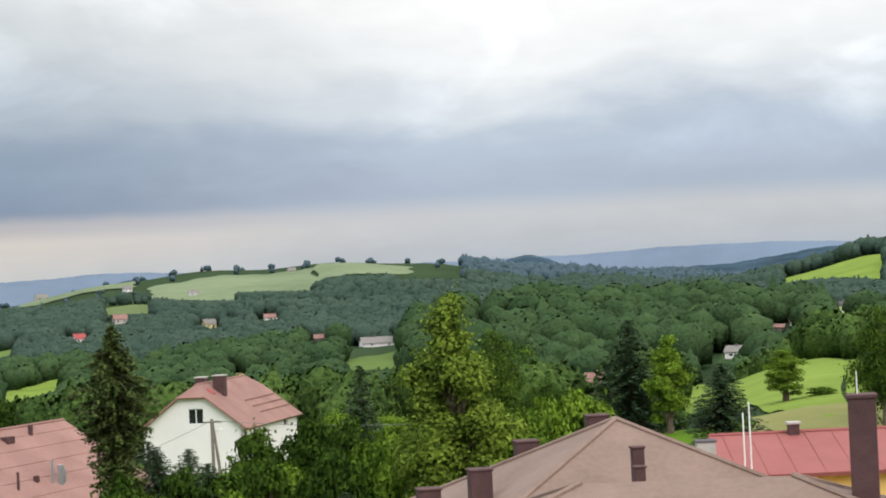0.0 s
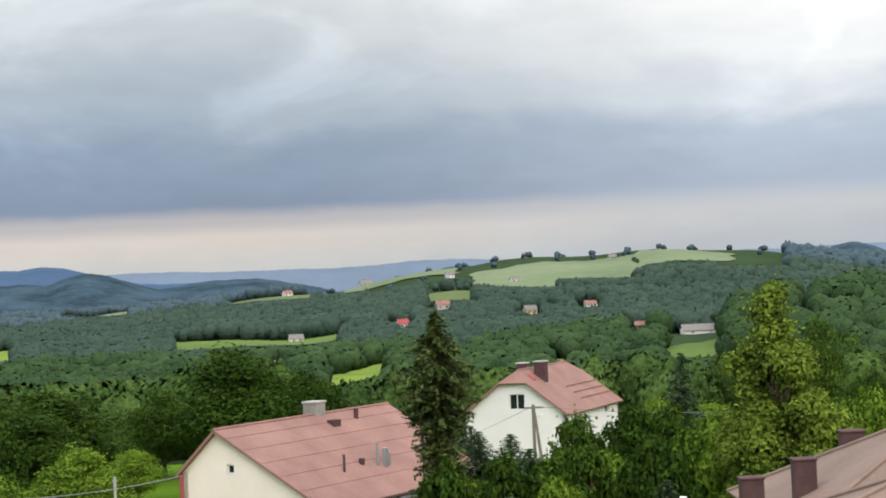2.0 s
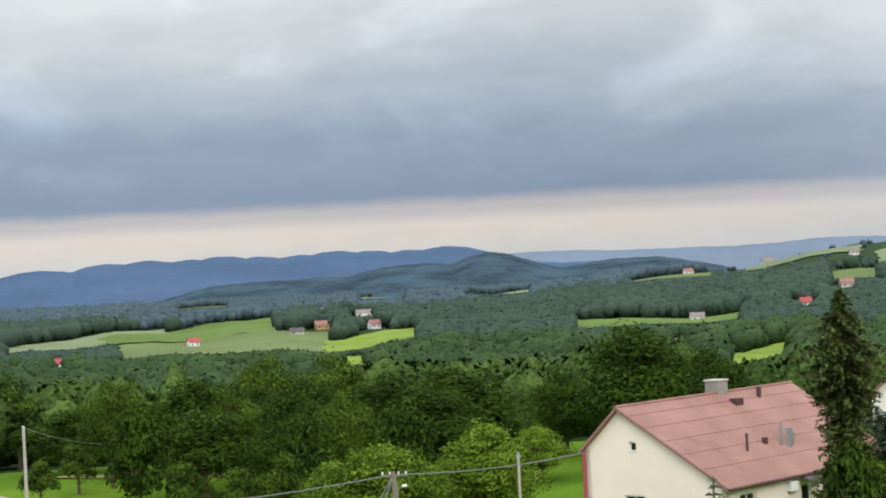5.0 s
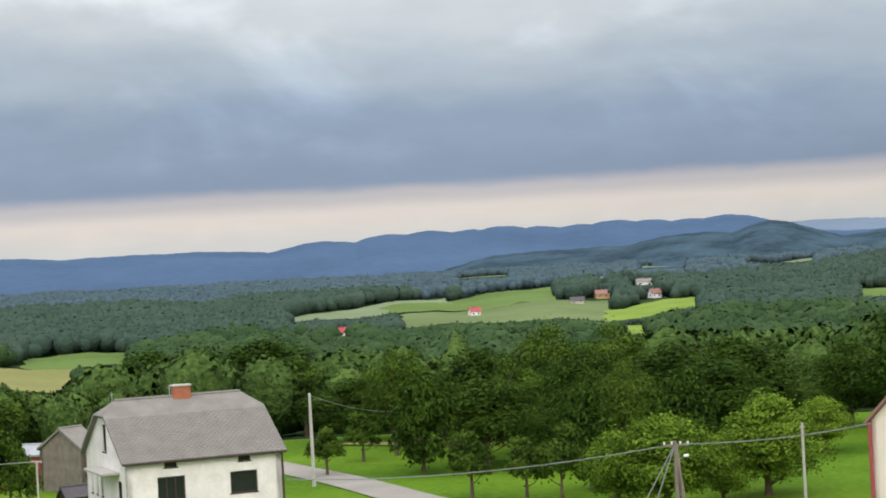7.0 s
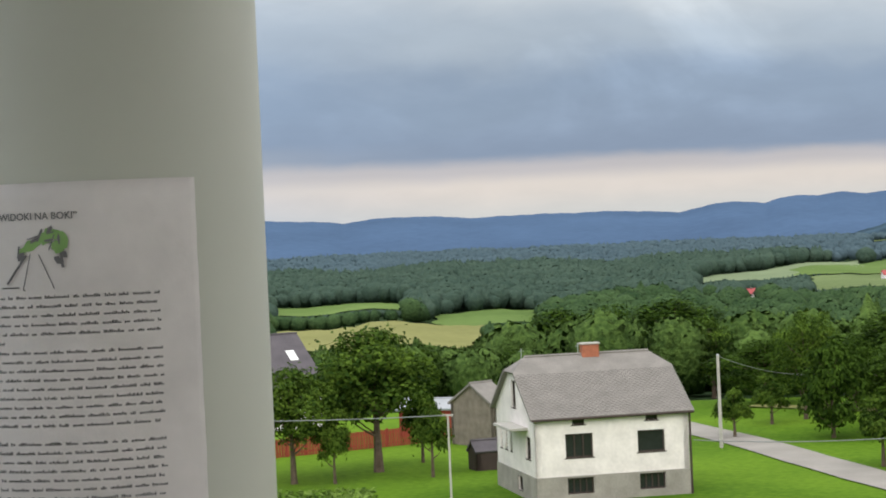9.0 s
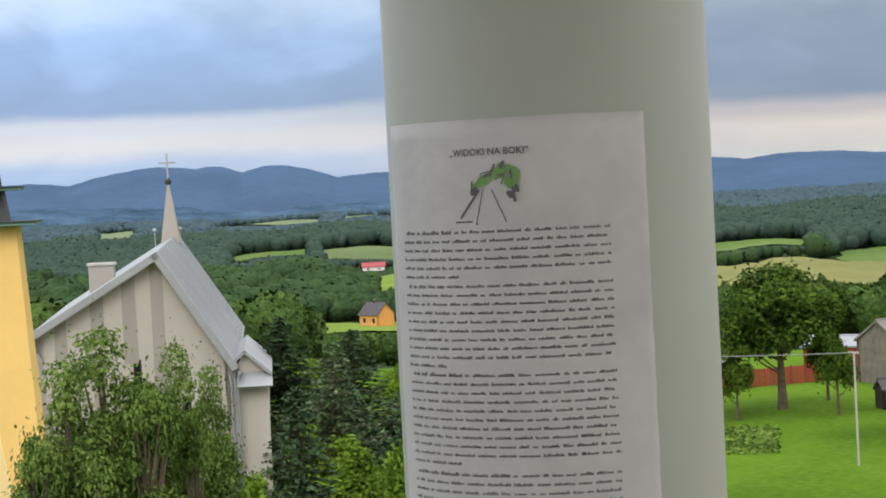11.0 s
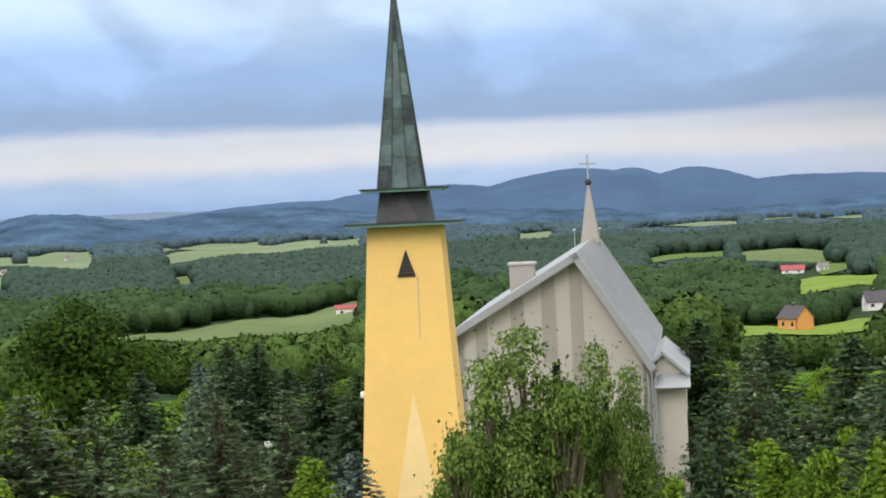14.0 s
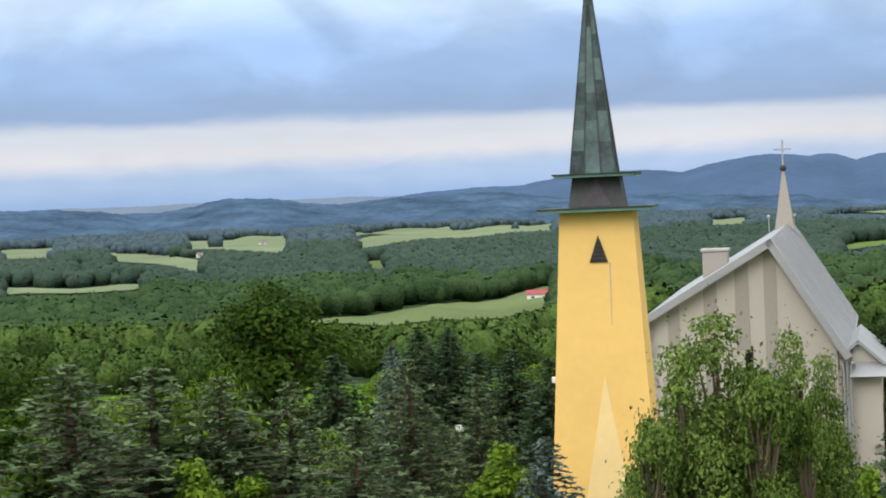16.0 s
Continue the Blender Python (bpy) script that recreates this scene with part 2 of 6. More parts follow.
M["cream_yellow"] = mat("cream_yellow", (0.78, 0.66, 0.36), 0.85, 0.06, 0.5, 5, 0.1, spec=0.12)
M["ochre_wall"] = mat("ochre_wall", (0.52, 0.34, 0.15), 0.85, 0.06, 0.5, 5, 0.1, spec=0.12)
M["orange_wall"] = mat("orange_wall", (0.75, 0.34, 0.10), 0.9, 0.08, 0.5, 5, 0.1)
M["green_wall"] = mat("green_wall", (0.62, 0.72, 0.30), 0.9, 0.08, 0.5, 5, 0.1)
M["rust_red_roof"] = mat("rust_red_roof", (0.27, 0.145, 0.125), 0.7, 0.16, 0.5, 6, 0.2, tint=(0.34, 0.195, 0.165), spec=0.12)
M["bright_red_roof"] = mat("bright_red_roof", (0.36, 0.09, 0.092), 0.7, 0.12, 0.6, 8, 0.2, spec=0.12)
M["brown_roof"] = mat("brown_roof", (0.2, 0.135, 0.108), 0.6, 0.16, 0.35, 5, 0.25, tint=(0.27, 0.19, 0.155), spec=0.12)
M["red_roof"] = mat("red_roof", (0.29, 0.095, 0.088), 0.6, 0.12, 0.5, 6, 0.2, spec=0.12)
M["grey_roof"] = mat("grey_roof", (0.215, 0.2, 0.185), 0.9, 0.18, 1.2, 9, 0.35, spec=0.12)
M["slate_edge"] = mat("slate_edge", (0.15, 0.14, 0.13), 0.9, 0.2, 2, 12, 0)
M["dark_roof"] = mat("dark_roof", (0.09, 0.08, 0.09), 0.8, 0.2, 1, 8, 0.3)
M["zinc"] = mat("zinc", (0.36, 0.37, 0.39), 0.5, 0.12, 0.5, 7, 0.1, metal=0.3)
M["copper"] = mat("copper", (0.042, 0.064, 0.068), 0.6, 0.5, 0.8, 5, 0.3, tint=(0.115, 0.18, 0.175), random_ob=0.8)
M["copper_dark"] = mat("copper_dark", (0.055, 0.06, 0.06), 0.6, 0.3, 1.5, 8, 0.2, metal=0.2)
M["verdigris"] = mat("verdigris", (0.20, 0.36, 0.31), 0.7, 0.3, 1.2, 8, 0.2)
M["brick"] = mat("brick", (0.36, 0.13, 0.075), 0.9, 0.25, 3, 14, 0.3)
M["dark_brick"] = mat("dark_brick", (0.085, 0.045, 0.045), 0.85, 0.25, 2, 14, 0.3)
M["concrete"] = mat("concrete", (0.42, 0.40, 0.37), 0.95, 0.15, 1.5, 15, 0.3)
M["glass"] = mat("glass", (0.02, 0.022, 0.025), 0.12, 0.2, 1, 4, 0, spec=0.5)
M["frame_white"] = mat("frame_white", (0.78, 0.78, 0.77), 0.5, 0.05, 2, 10, 0)
M["frame_dark"] = mat("frame_dark", (0.05, 0.035, 0.03), 0.7, 0.2, 2, 10, 0)
M["metal_grey"] = mat("metal_grey", (0.45, 0.46, 0.47), 0.4, 0.1, 2, 10, 0, metal=0.7)
M["old_wood"] = mat("old_wood", (0.20, 0.17, 0.14), 0.9, 0.3, 2, 20, 0.4)
M["wire"] = mat("wire", (0.20, 0.21, 0.21), 0.6, 0.1, 2, 10, 0)
M["red_fence"] = mat("red_fence", (0.30, 0.055, 0.035), 0.85, 0.25, 1, 8, 0.2, random_ob=0.5)
M["asphalt"] = mat("asphalt", (0.27, 0.25, 0.225), 0.95, 0.2, 0.3, 6, 0.3)
M["pole_paint"] = mat("pole_paint", (0.525, 0.52, 0.45), 0.5, 0.05, 1.2, 9, 0.04)
# paper: the lighter mottling is painted in for reflections on the sheet
M["paper"] = mat("paper", (0.74, 0.68, 0.665), 0.42, 0.09, 14, 60, 0.05)
M["ink"] = mat("ink", (0.17, 0.16, 0.165), 0.8, 0.2, 20, 60, 0)
M["ink_green"] = mat("ink_green", (0.24, 0.40, 0.14), 0.8, 0.3, 30, 80, 0)


# ---- geometry helpers ----
def mesh_quads(name, verts, faces, material, normals=None):
    """A mesh from numpy arrays of vertices and four-cornered faces, with soft normals where given."""
    me = bpy.data.meshes.new(name)
    verts, faces = np.asarray(verts, np.float32), np.asarray(faces, np.int32)
    me.vertices.add(len(verts))
    me.vertices.foreach_set("co", verts.ravel())
    me.loops.add(faces.size)
    me.loops.foreach_set("vertex_index", faces.ravel())
    me.polygons.add(len(faces))
    me.polygons.foreach_set("loop_start", np.arange(0, faces.size, 4, dtype=np.int32))
    me.update(calc_edges=True)
    me.materials.append(material)
    if normals is not None:
        me.polygons.foreach_set("use_smooth", np.ones(len(faces), bool))
        normals = normals / (np.linalg.norm(normals, axis=1, keepdims=True) + 1e-9)
        at = me.attributes.new("custom_normal", "FLOAT_VECTOR", "POINT")
        at.data.foreach_set("vector", np.asarray(normals, np.float32).ravel())
    return me


def part(name, bm, material, parent=None, label=""):
    """Links a bmesh as one mesh object under a thing or a part."""
    me = bpy.data.meshes.new(name)
    bmesh.ops.recalc_face_normals(bm, faces=bm.faces)
    bm.to_mesh(me)
    bm.free()
    me.materials.append(material)
    ob = new(name, me)
    if parent:
        ob.parent = parent
    if label:
        tagged(ob, label)
    return ob


def holder(name, m, label, category, group=""):
    ob = new(name)
    ob.empty_display_size = 0.3
    ob.matrix_world = m
    return tagged(ob, label, category, group)


def box(bm, x0, x1, y0, y1, z0, z1):
    v = [bm.verts.new(p) for p in ((x0, y0, z0), (x1, y0, z0), (x1, y1, z0), (x0, y1, z0), (x0, y0, z1), (x1, y0, z1), (x1, y1, z1), (x0, y1, z1))]
    for f in ((0, 3, 2, 1), (4, 5, 6, 7), (0, 1, 5, 4), (1, 2, 6, 5), (2, 3, 7, 6), (3, 0, 4, 7)):
        bm.faces.new([v[i] for i in f])
    return bm


def boxed(x0, x1, y0, y1, z0, z1, bevel=0.0):
    bm = box(bmesh.new(), x0, x1, y0, y1, z0, z1)
    if bevel:
        bmesh.ops.bevel(bm, geom=bm.edges[:], offset=bevel, segments=1, affect="EDGES")
    return bm


def slab(corners, thick):
    """A sheet of that thickness (downwards along its normal) over a polygon."""
    bm = bmesh.new()
    pts = [Vector(p) for p in corners]
    n = (pts[1] - pts[0]).cross(pts[2] - pts[0]).normalized()
    if n.z < 0:
        n = -n
    top = [bm.verts.new(p) for p in pts]
    low = [bm.verts.new(p - n * thick) for p in pts]
    bm.faces.new(top)
    bm.faces.new(low[::-1])
    for i in range(len(pts)):
        j = (i + 1) % len(pts)
        bm.faces.new((top[i], low[i], low[j], top[j]))
    return bm


def tube(bm, pts, radii, sides=8):
    """A tapering round bar through the points."""
    rings = []
    for i, p in enumerate(pts):
        p = Vector(p)
        d = (Vector(pts[min(i + 1, len(pts) - 1)]) - Vector(pts[max(i - 1, 0)])).normalized()
        u = d.orthogonal().normalized()
        w = d.cross(u)
        rings.append([bm.verts.new(p + (u * math.cos(a) + w * math.sin(a)) * radii[i]) for a in [k * math.tau / sides for k in range(sides)]])
    for a, b in zip(rings, rings[1:]):
        for k in range(sides):
            bm.faces.new((a[k], a[(k + 1) % sides], b[(k + 1) % sides], b[k]))
    bm.faces.new(rings[0][::-1])
    bm.faces.new(rings[-1])
    return bm


# ---- the land ----
def place(az, r, z=None):
    """A point az degrees to the left of north, r metres from the viewing tower, on the land."""
    a = radians(az)
    x, y = -r * math.sin(a), r * math.cos(a)
    return Vector((x, y, land(az, r) if z is None else z))


# how many degrees below the level the land lies, by distance
BASE_R = (0, 60, 120, 170, 300, 450, 600, 700, 800, 1000, 1300, 1700, 2200, 3000, 5000)
BASE_EL = (-60, -14.04, -7.125, -5.05, -4.6, -4.2, -3.75, -3.3, -2.85, -2.25, -1.62, -1.2, -1.0, -0.92, -0.9)
# hills: bearing, distance, height, half width in degrees, half depth in metres
HILLS = (
    (4.0, 1750, 41, 9.0, 420), (-4.0, 830, 15, 8.0, 160), (-12.5, 1250, 30, 4.5, 240), (-10.5, 330, 9, 4.0, 130),
)


def land(az, r):
    """The land's height, by bearing and distance."""
    az, r = np.asarray(az, float), np.asarray(r, float)
    el = np.interp(np.log(r + 20), np.log(np.array(BASE_R) + 20.0), BASE_EL)
    z = np.where(r < 165, np.interp(r, (0, 40, 165), (-0.5, 0, 0)), EYE + r * np.tan(np.radians(el)))
    for a, d, h, wa, wd in HILLS:
        z = z + h * np.exp(-((az - a) / wa) ** 2 - ((r - d) / wd) ** 2)
    far = np.clip((r - 220) / 500, 0, 1)
    z = z + far * (0.7 * np.sin(az * 0.9 + r * 0.004) + 0.5 * np.sin(az * 1.9 - r * 0.007 + 1.3)) * (1 + r / 1500)
    return float(z) if z.ndim == 0 else z


SCAN = np.geomspace(120, 3300, 900)


def reach(az, el):
    """The distance at which the land, from the tower, is first seen el degrees over the level."""
    e = np.degrees(np.arctan2(land(np.full(SCAN.shape, float(az)), SCAN) - EYE, SCAN))
    hit = np.nonzero(e >= el)[0]
    return float(SCAN[hit[0]]) if len(hit) else -float(SCAN[np.argmax(e)])


def build_land():
    az = np.concatenate([np.arange(-20, 84, 0.5), np.arange(84, 340.1, 8)])
    r = np.concatenate([[0.01, 10, 25, 40], np.geomspace(55, 4990, 150)])
    A, R = np.meshgrid(az, r, indexing="ij")
    inside = (A < 84)
    Z = np.where(inside, land(A, R), land(np.clip(A, -20, 84), R) * 0.6)
    V = np.stack([-R * np.sin(np.radians(A)), R * np.cos(np.radians(A)), Z], -1).reshape(-1, 3)
    n, m = A.shape
    i, j = np.meshgrid(np.arange(n), np.arange(m - 1), indexing="ij")
    i2 = (i + 1) % n
    F = np.stack([i * m + j, i * m + j + 1, i2 * m + j + 1, i2 * m + j], -1).reshape(-1, 4)
    me = mesh_quads("ground", V, F, M["forest_floor"])
    me.polygons.foreach_set("use_smooth", np.ones(len(F), bool))
    tagged(new("ground", me), "hilly green countryside falling away into a wide wooded valley", "ground", kind="structure")


build_land()

FIELDS = []
VIEWS = []          # houses that the woods before them leave in sight: bearings, distance, height
WORDS = {"grass": "mown green lawn round the houses", "bright_grass": "sunlit yellow-green meadow grass", "field_tan": "ripening tan grain field",
         "field_green": "green crop field on the slope", "meadow": "pale green hay meadow", "field_pale": "distant pale green farmland strip, haze in its colour"}


def field_sheet(kind, a0, a1, near, far, name, k):
    """A field between two bearings; near and far give the distance of its edges at both ends."""
    na, nr = max(10, int((a1 - a0) * 6)), 24
    A, U = np.meshgrid(np.linspace(a0, a1, na), np.linspace(0, 1, nr), indexing="ij")
    T = (A - a0) / (a1 - a0)
    R0, R1 = near[0] + (near[1] - near[0]) * T, far[0] + (far[1] - far[0]) * T
    wob = 0.03 * (R1 - R0) * (np.sin(A * 3.1 + k) + np.sin(A * 8.3 + 2 * k)) * (name == "field")
    R = R0 + (R1 - R0) * U + wob * (2 * U - 1)
    A = A + (name == "field") * 0.03 * np.sin(U * 9 + k) * (a1 - a0)
    Z = land(A, R) + 0.05 + 0.012 * k + R * 0.0004
    V = np.stack([-R * np.sin(np.radians(A)), R * np.cos(np.radians(A)), Z], -1).reshape(-1, 3)
    i, j = np.meshgrid(np.arange(na - 1), np.arange(nr - 1), indexing="ij")
    F = np.stack([i * nr + j, i * nr + j + 1, (i + 1) * nr + j + 1, (i + 1) * nr + j], -1).reshape(-1, 4)
    tagged(new(name, mesh_quads(name, V, F, M[kind])), WORDS[kind], name, kind="structure")


def field(kind, a0, n0, f0, a1, n1, f1):
    """A field between the bearings a0 and a1, from n to f degrees below the level at each end."""
    near, far = (reach(a0, n0), reach(a1, n1)), (reach(a0, f0), reach(a1, f1))
    near = tuple(n if n > 0 else -0.92 * n for n in near)       # a field over the crest ends on it
    far = tuple(max(abs(f), n + 15) for n, f in zip(near, far))
    FIELDS.append((a0, a1, near, far))
    field_sheet(kind, a0, a1, near, far, "field", len(FIELDS))


def in_field(az, r, pad=0.0):
    hit = np.zeros(np.shape(az), bool)
    for a0, a1, near, far in FIELDS:
        t = (az - a0) / (a1 - a0)
        hit |= (t > -0.01) & (t < 1.01) & (r > near[0] + (near[1] - near[0]) * t - pad) & (r < far[0] + (far[1] - far[0]) * t + pad)
    return hit


def head_room(az, r):
    """How tall a tree may grow without standing before the fields behind it."""
    room = np.full(np.shape(az), 99.0)
    z = land(az, r)
    for a0, a1, near, far in FIELDS:
        t = np.clip((az - a0) / (a1 - a0), 0, 1)
        rn = near[0] + (near[1] - near[0]) * t
        rf = far[0] + (far[1] - far[0]) * t
        rm = rn + 0.12 * (rf - rn)
        lim = EYE + r * (land(az, rm) - EYE) / rm - z
        room = np.where((az > a0) & (az < a1) & (r < rn) & (r > 0.2 * rn), np.minimum(room, lim), room)
    room = np.where((az > -0.5) & (az < 12) & (r > 1420) & (r < 2300), np.minimum(room, 4.5), room)
    for a0, a1, rn, z0 in VIEWS:
        lim = EYE + r * (z0 - EYE) / rn - z
        room = np.where((az > a0) & (az < a1) & (r < rn) & (r > 175), np.minimum(room, lim), room)
    return room


field_sheet("grass", -18.0, 78.0, (40, 40), (178, 178), "lawn", 0)
# the hill's fields take the pale green as painted haze
field("field_pale", 3.49, -0.64, 0.03, 7.88, -0.61, -0.24)
field("field_pale", 0.91, -0.28, -0.06, 3.48, -0.34, 0.12)
field("bright_grass", -11.72, -1.13, -0.31, -8.96, -0.81, -0.37)
field("bright_grass", -10.53, -5.04, -3.10, -6.15, -4.51, -3.45)
field("bright_grass", -11.56, -4.55, -3.29, -10.57, -4.30, -3.10)
field("field_tan", -11.53, -5.07, -4.26, -8.01, -4.99, -4.58)
field("field_green", 1.12, -2.82, -2.25, 2.99, -2.83, -2.53)
field("field_tan", 5.42, -2.80, -2.67, 6.03, -2.94, -2.76)
field("field_pale", 5.58, -0.74, -0.51, 7.86, -0.57, -0.33)
field("bright_grass", 10.26, -2.83, -2.53, 12.09, -3.17, -2.90)
field("meadow", 12.27, -0.27, -0.04, 14.54, -0.50, -0.35)
field("field_pale", 8.29, 0.03, 0.15, 11.35, -0.09, 0.05)
field("meadow", 7.88, -1.01, -0.75, 9.26, -0.99, -0.81)
field("field_pale", 26.94, -1.71, -1.41, 31.40, -1.92, -1.77)
field("field_green", 24.07, -1.68, -1.26, 28.74, -1.77, -1.55)
field("meadow", 22.58, -2.40, -1.73, 28.39, -2.24, -1.83)
field("bright_grass", 20.19, -2.03, -1.76, 22.80, -2.28, -2.01)
field("bright_grass", 21.49, -2.65, -2.42, 22.44, -2.68, -2.41)
field("meadow", 25.26, -0.72, -0.60, 26.74, -0.69, -0.53)
field("field_pale", 20.50, -0.49, -0.26, 21.87, -0.50, -0.24)
field("field_green", 11.45, -1.90, -1.75, 16.14, -1.95, -1.76)
field("field_pale", 17.08, -0.84, -0.73, 18.99, -0.87, -0.76)
field("field_tan", 37.07, -3.45, -2.74, 42.86, -3.4, -2.69)
field("field_green", 39.09, -2.30, -2.13, 42.85, -2.24, -2.02)
field("field_green", 35.52, -2.77, -2.44, 38.42, -2.71, -2.43)
field("meadow", 62.48, -3.2, -2.6, 69.46, -3.48, -3.38)
field("meadow", 66.88, -1.98, -1.74, 67.58, -1.91, -1.73)
field("field_pale", 69.59, -1.54, -0.91, 72.24, -1.20, -0.99)
field("field_pale", 62.38, -1.18, -0.85, 67.78, -1.36, -1.15)
field("field_green", 52.55, -1.85, -1.68, 54.82, -1.98, -1.83)
field("field_pale", 52.21, -0.97, -0.80, 55.23, -0.94, -0.76)
field("field_pale", 57.22, -1.16, -0.95, 58.29, -1.14, -0.96)
field("meadow", 49.86, -2.16, -1.83, 52.40, -1.97, -1.75)
field("bright_grass", 48.52, -2.76, -2.50, 50.94, -2.97, -2.56)
field("bright_grass", 48.57, -3.95, -3.59, 52.64, -4.03, -3.78)
field("field_green", 49.20, -2.28, -2.10, 50.17, -2.47, -2.21)
field("field_pale", 52.64, -0.54, -0.42, 54.76, -0.54, -0.43)
field("field_pale", 48.90, -0.34, -0.19, 51.73, -0.36, -0.24)
field("field_pale", 75.75, -1.33, -0.97, 77.22, -1.23, -1.01)
field("field_pale", 69.60, -1.57, -0.97, 72.31, -1.22, -0.98)
field("field_pale", 71.81, -1.91, -1.58, 74.42, -1.42, -1.18)
field("field_pale", 73.41, -2.23, -2.08, 77.26, -2.20, -1.98)
field("field_pale", 65.15, -1.01, -0.83, 67.90, -1.01, -0.86)


def ridge(name, r, a0, a1, low, peaks, material, rough, seed, depth=150, label="wooded mountain ridge on the horizon, tinted blue for haze"):
    """A long hill on the horizon; peaks: bearing, height in degrees over the level, half width."""
    az = np.arange(a0, a1, 0.06)
    el = np.full(az.shape, float(low))
    for a, h, w in peaks:
        el = np.maximum(el, low + (h - low) * np.exp(-((az - a) / w) ** 2))
    rs = np.random.RandomState(seed)
    for f, amp in ((1.7, 1.0), (4.1, 0.5), (11.0, 0.35), (29.0, 0.2)):
        el = el + rough * amp * np.sin(az * f + rs.rand() * 9)
    ends = np.clip(np.minimum(az - a0, a1 - az) / 5.0, 0, 1)
    el = el - 1.4 * (1 - ends) ** 2 * ((az > -14) & (az < 78))
    crest = EYE + r * np.tan(np.radians(el))
    rows = []
    for u in np.linspace(0, 1, 9):
        rr = r - depth * (1 - u)
        zz = -95 + (crest + 95) * (1 - (1 - u) ** 1.6)
        rows.append(np.stack([-rr * np.sin(np.radians(az)), rr * np.cos(np.radians(az)), zz], -1))
    V = np.concatenate(rows)
    n = len(az)
    j, i = np.meshgrid(np.arange(8), np.arange(n - 1), indexing="ij")
    F = np.stack([j * n + i, j * n + i + 1, (j + 1) * n + i + 1, (j + 1) * n + i], -1).reshape(-1, 4)
    me = mesh_quads(name, V, F, material)
    me.polygons.foreach_set("use_smooth", np.ones(len(F), bool))
    tagged(new(name, me), label, "mountain ridge", kind="structure")


# the haze on these ridges is part of their colour, layer by layer
ridge("backdrop_far", 4900, -20, 84, 0.06, ((-7.5, 0.19, 3.0), (8.8, 0.16, 2.0), (17.0, 0.16, 3.0)), M["ridge_haze_pale"], 0.012, 3, 250)
ridge("backdrop_west", 4550, 11, 84, -0.15, (*((19.4 + k, 0.40 + 0.045 * (k in (0, 3, 6, 8)), 1.6) for k in range(10)), (30.3, 0.30, 1.8), (35, 0.21, 5.0), (39, 0.29, 3.0), (43, 0.33, 3.5), (50, 0.32, 4.0), (53.4, 0.66, 1.9), (55.1, 0.68, 1.6), (56.6, 0.75, 3.0), (60.5, 0.48, 3.4), (64, 0.2, 3.0)), M["ridge_haze_blue"], 0.014, 5, 900)
ridge("backdrop_hill", 3900, 9, 30, -0.45, ((18.2, 0.19, 1.6), (20.2, 0.02, 2.0), (23.5, -0.25, 3.0), (14, -0.12, 3.0)), M["ridge_haze_dark"], 0.02, 8, 700, "wooded hill before the mountains, tinted slate for haze")
ridge("backdrop_north", 4000, -20, 12, -0.5, ((-2.2, 0.10, 1.3), (9.0, 0.06, 3.0), (-12, 0.05, 4)), M["ridge_haze_dark"], 0.02, 18, 700, "wooded hill before the horizon, tinted slate for haze")
ridge("backdrop_south", 4100, 42, 84, -0.5, ((70.6, 0.13, 3.2), (77, 0.10, 4.0), (65.0, 0.05, 4.0), (59, -0.2, 5), (48, -0.35, 5)), M["ridge_haze_slate"], 0.03, 9, 700, "wooded hills in the distance, tinted slate blue for haze")


# ---- trees ----
def leaf_quads(rs, C, Nrm, S, aspect=0.55, spread=0.55):
    """Small leaf sprays at the points C that face roughly along Nrm."""
    n = len(C)
    Nrm = Nrm + rs.normal(0, spread, (n, 3))
    Nrm /= np.linalg.norm(Nrm, axis=1, keepdims=True) + 1e-9
    up = rs.normal(0, 1, (n, 3))
    U = np.cross(Nrm, up)
    U /= np.linalg.norm(U, axis=1, keepdims=True) + 1e-9
    W = np.cross(Nrm, U)
    S = np.asarray(S).reshape(-1, 1)
    bend = Nrm * S * 0.25
    V = np.stack([C - U * S, C - W * S * aspect + bend, C + U * S, C + W * S * aspect + bend], 1).reshape(-1, 3)
    F = np.arange(4 * n).reshape(-1, 4)
    return V, F


def crown_points(rs, lobes, n):
    """Points on and in the shells of lobes (centre, radii), with outward normals."""
    vol = np.array([l[1][0] * l[1][1] for l in lobes])
    pick = rs.choice(len(lobes), n, p=vol / vol.sum())
    D = rs.normal(0, 1, (n, 3))
    D /= np.linalg.norm(D, axis=1, keepdims=True)
    D[:, 2] = np.where(D[:, 2] < -0.4, -D[:, 2], D[:, 2])
    cen = np.array([l[0] for l in lobes])[pick]
    rad = np.array([l[1] for l in lobes])[pick]
    k = 1.05 - np.abs(rs.normal(0, 0.30, (n, 1)))
    return cen + D * rad * k, D + np.array([0, 0, 0.35])


def soft(rs, P, D, middle, share, jitter):
    """Normals for leaf sprays: outwards from their clump and from the whole crown, a little uneven."""
    out = (P - middle) * np.array([1, 1, 0.8])
    out /= np.linalg.norm(out, axis=1, keepdims=True) + 1e-9
    d = D / (np.linalg.norm(D, axis=1, keepdims=True) + 1e-9)
    return np.repeat(d * (1 - share) + out * share + rs.normal(0, jitter, d.shape), 4, 0)


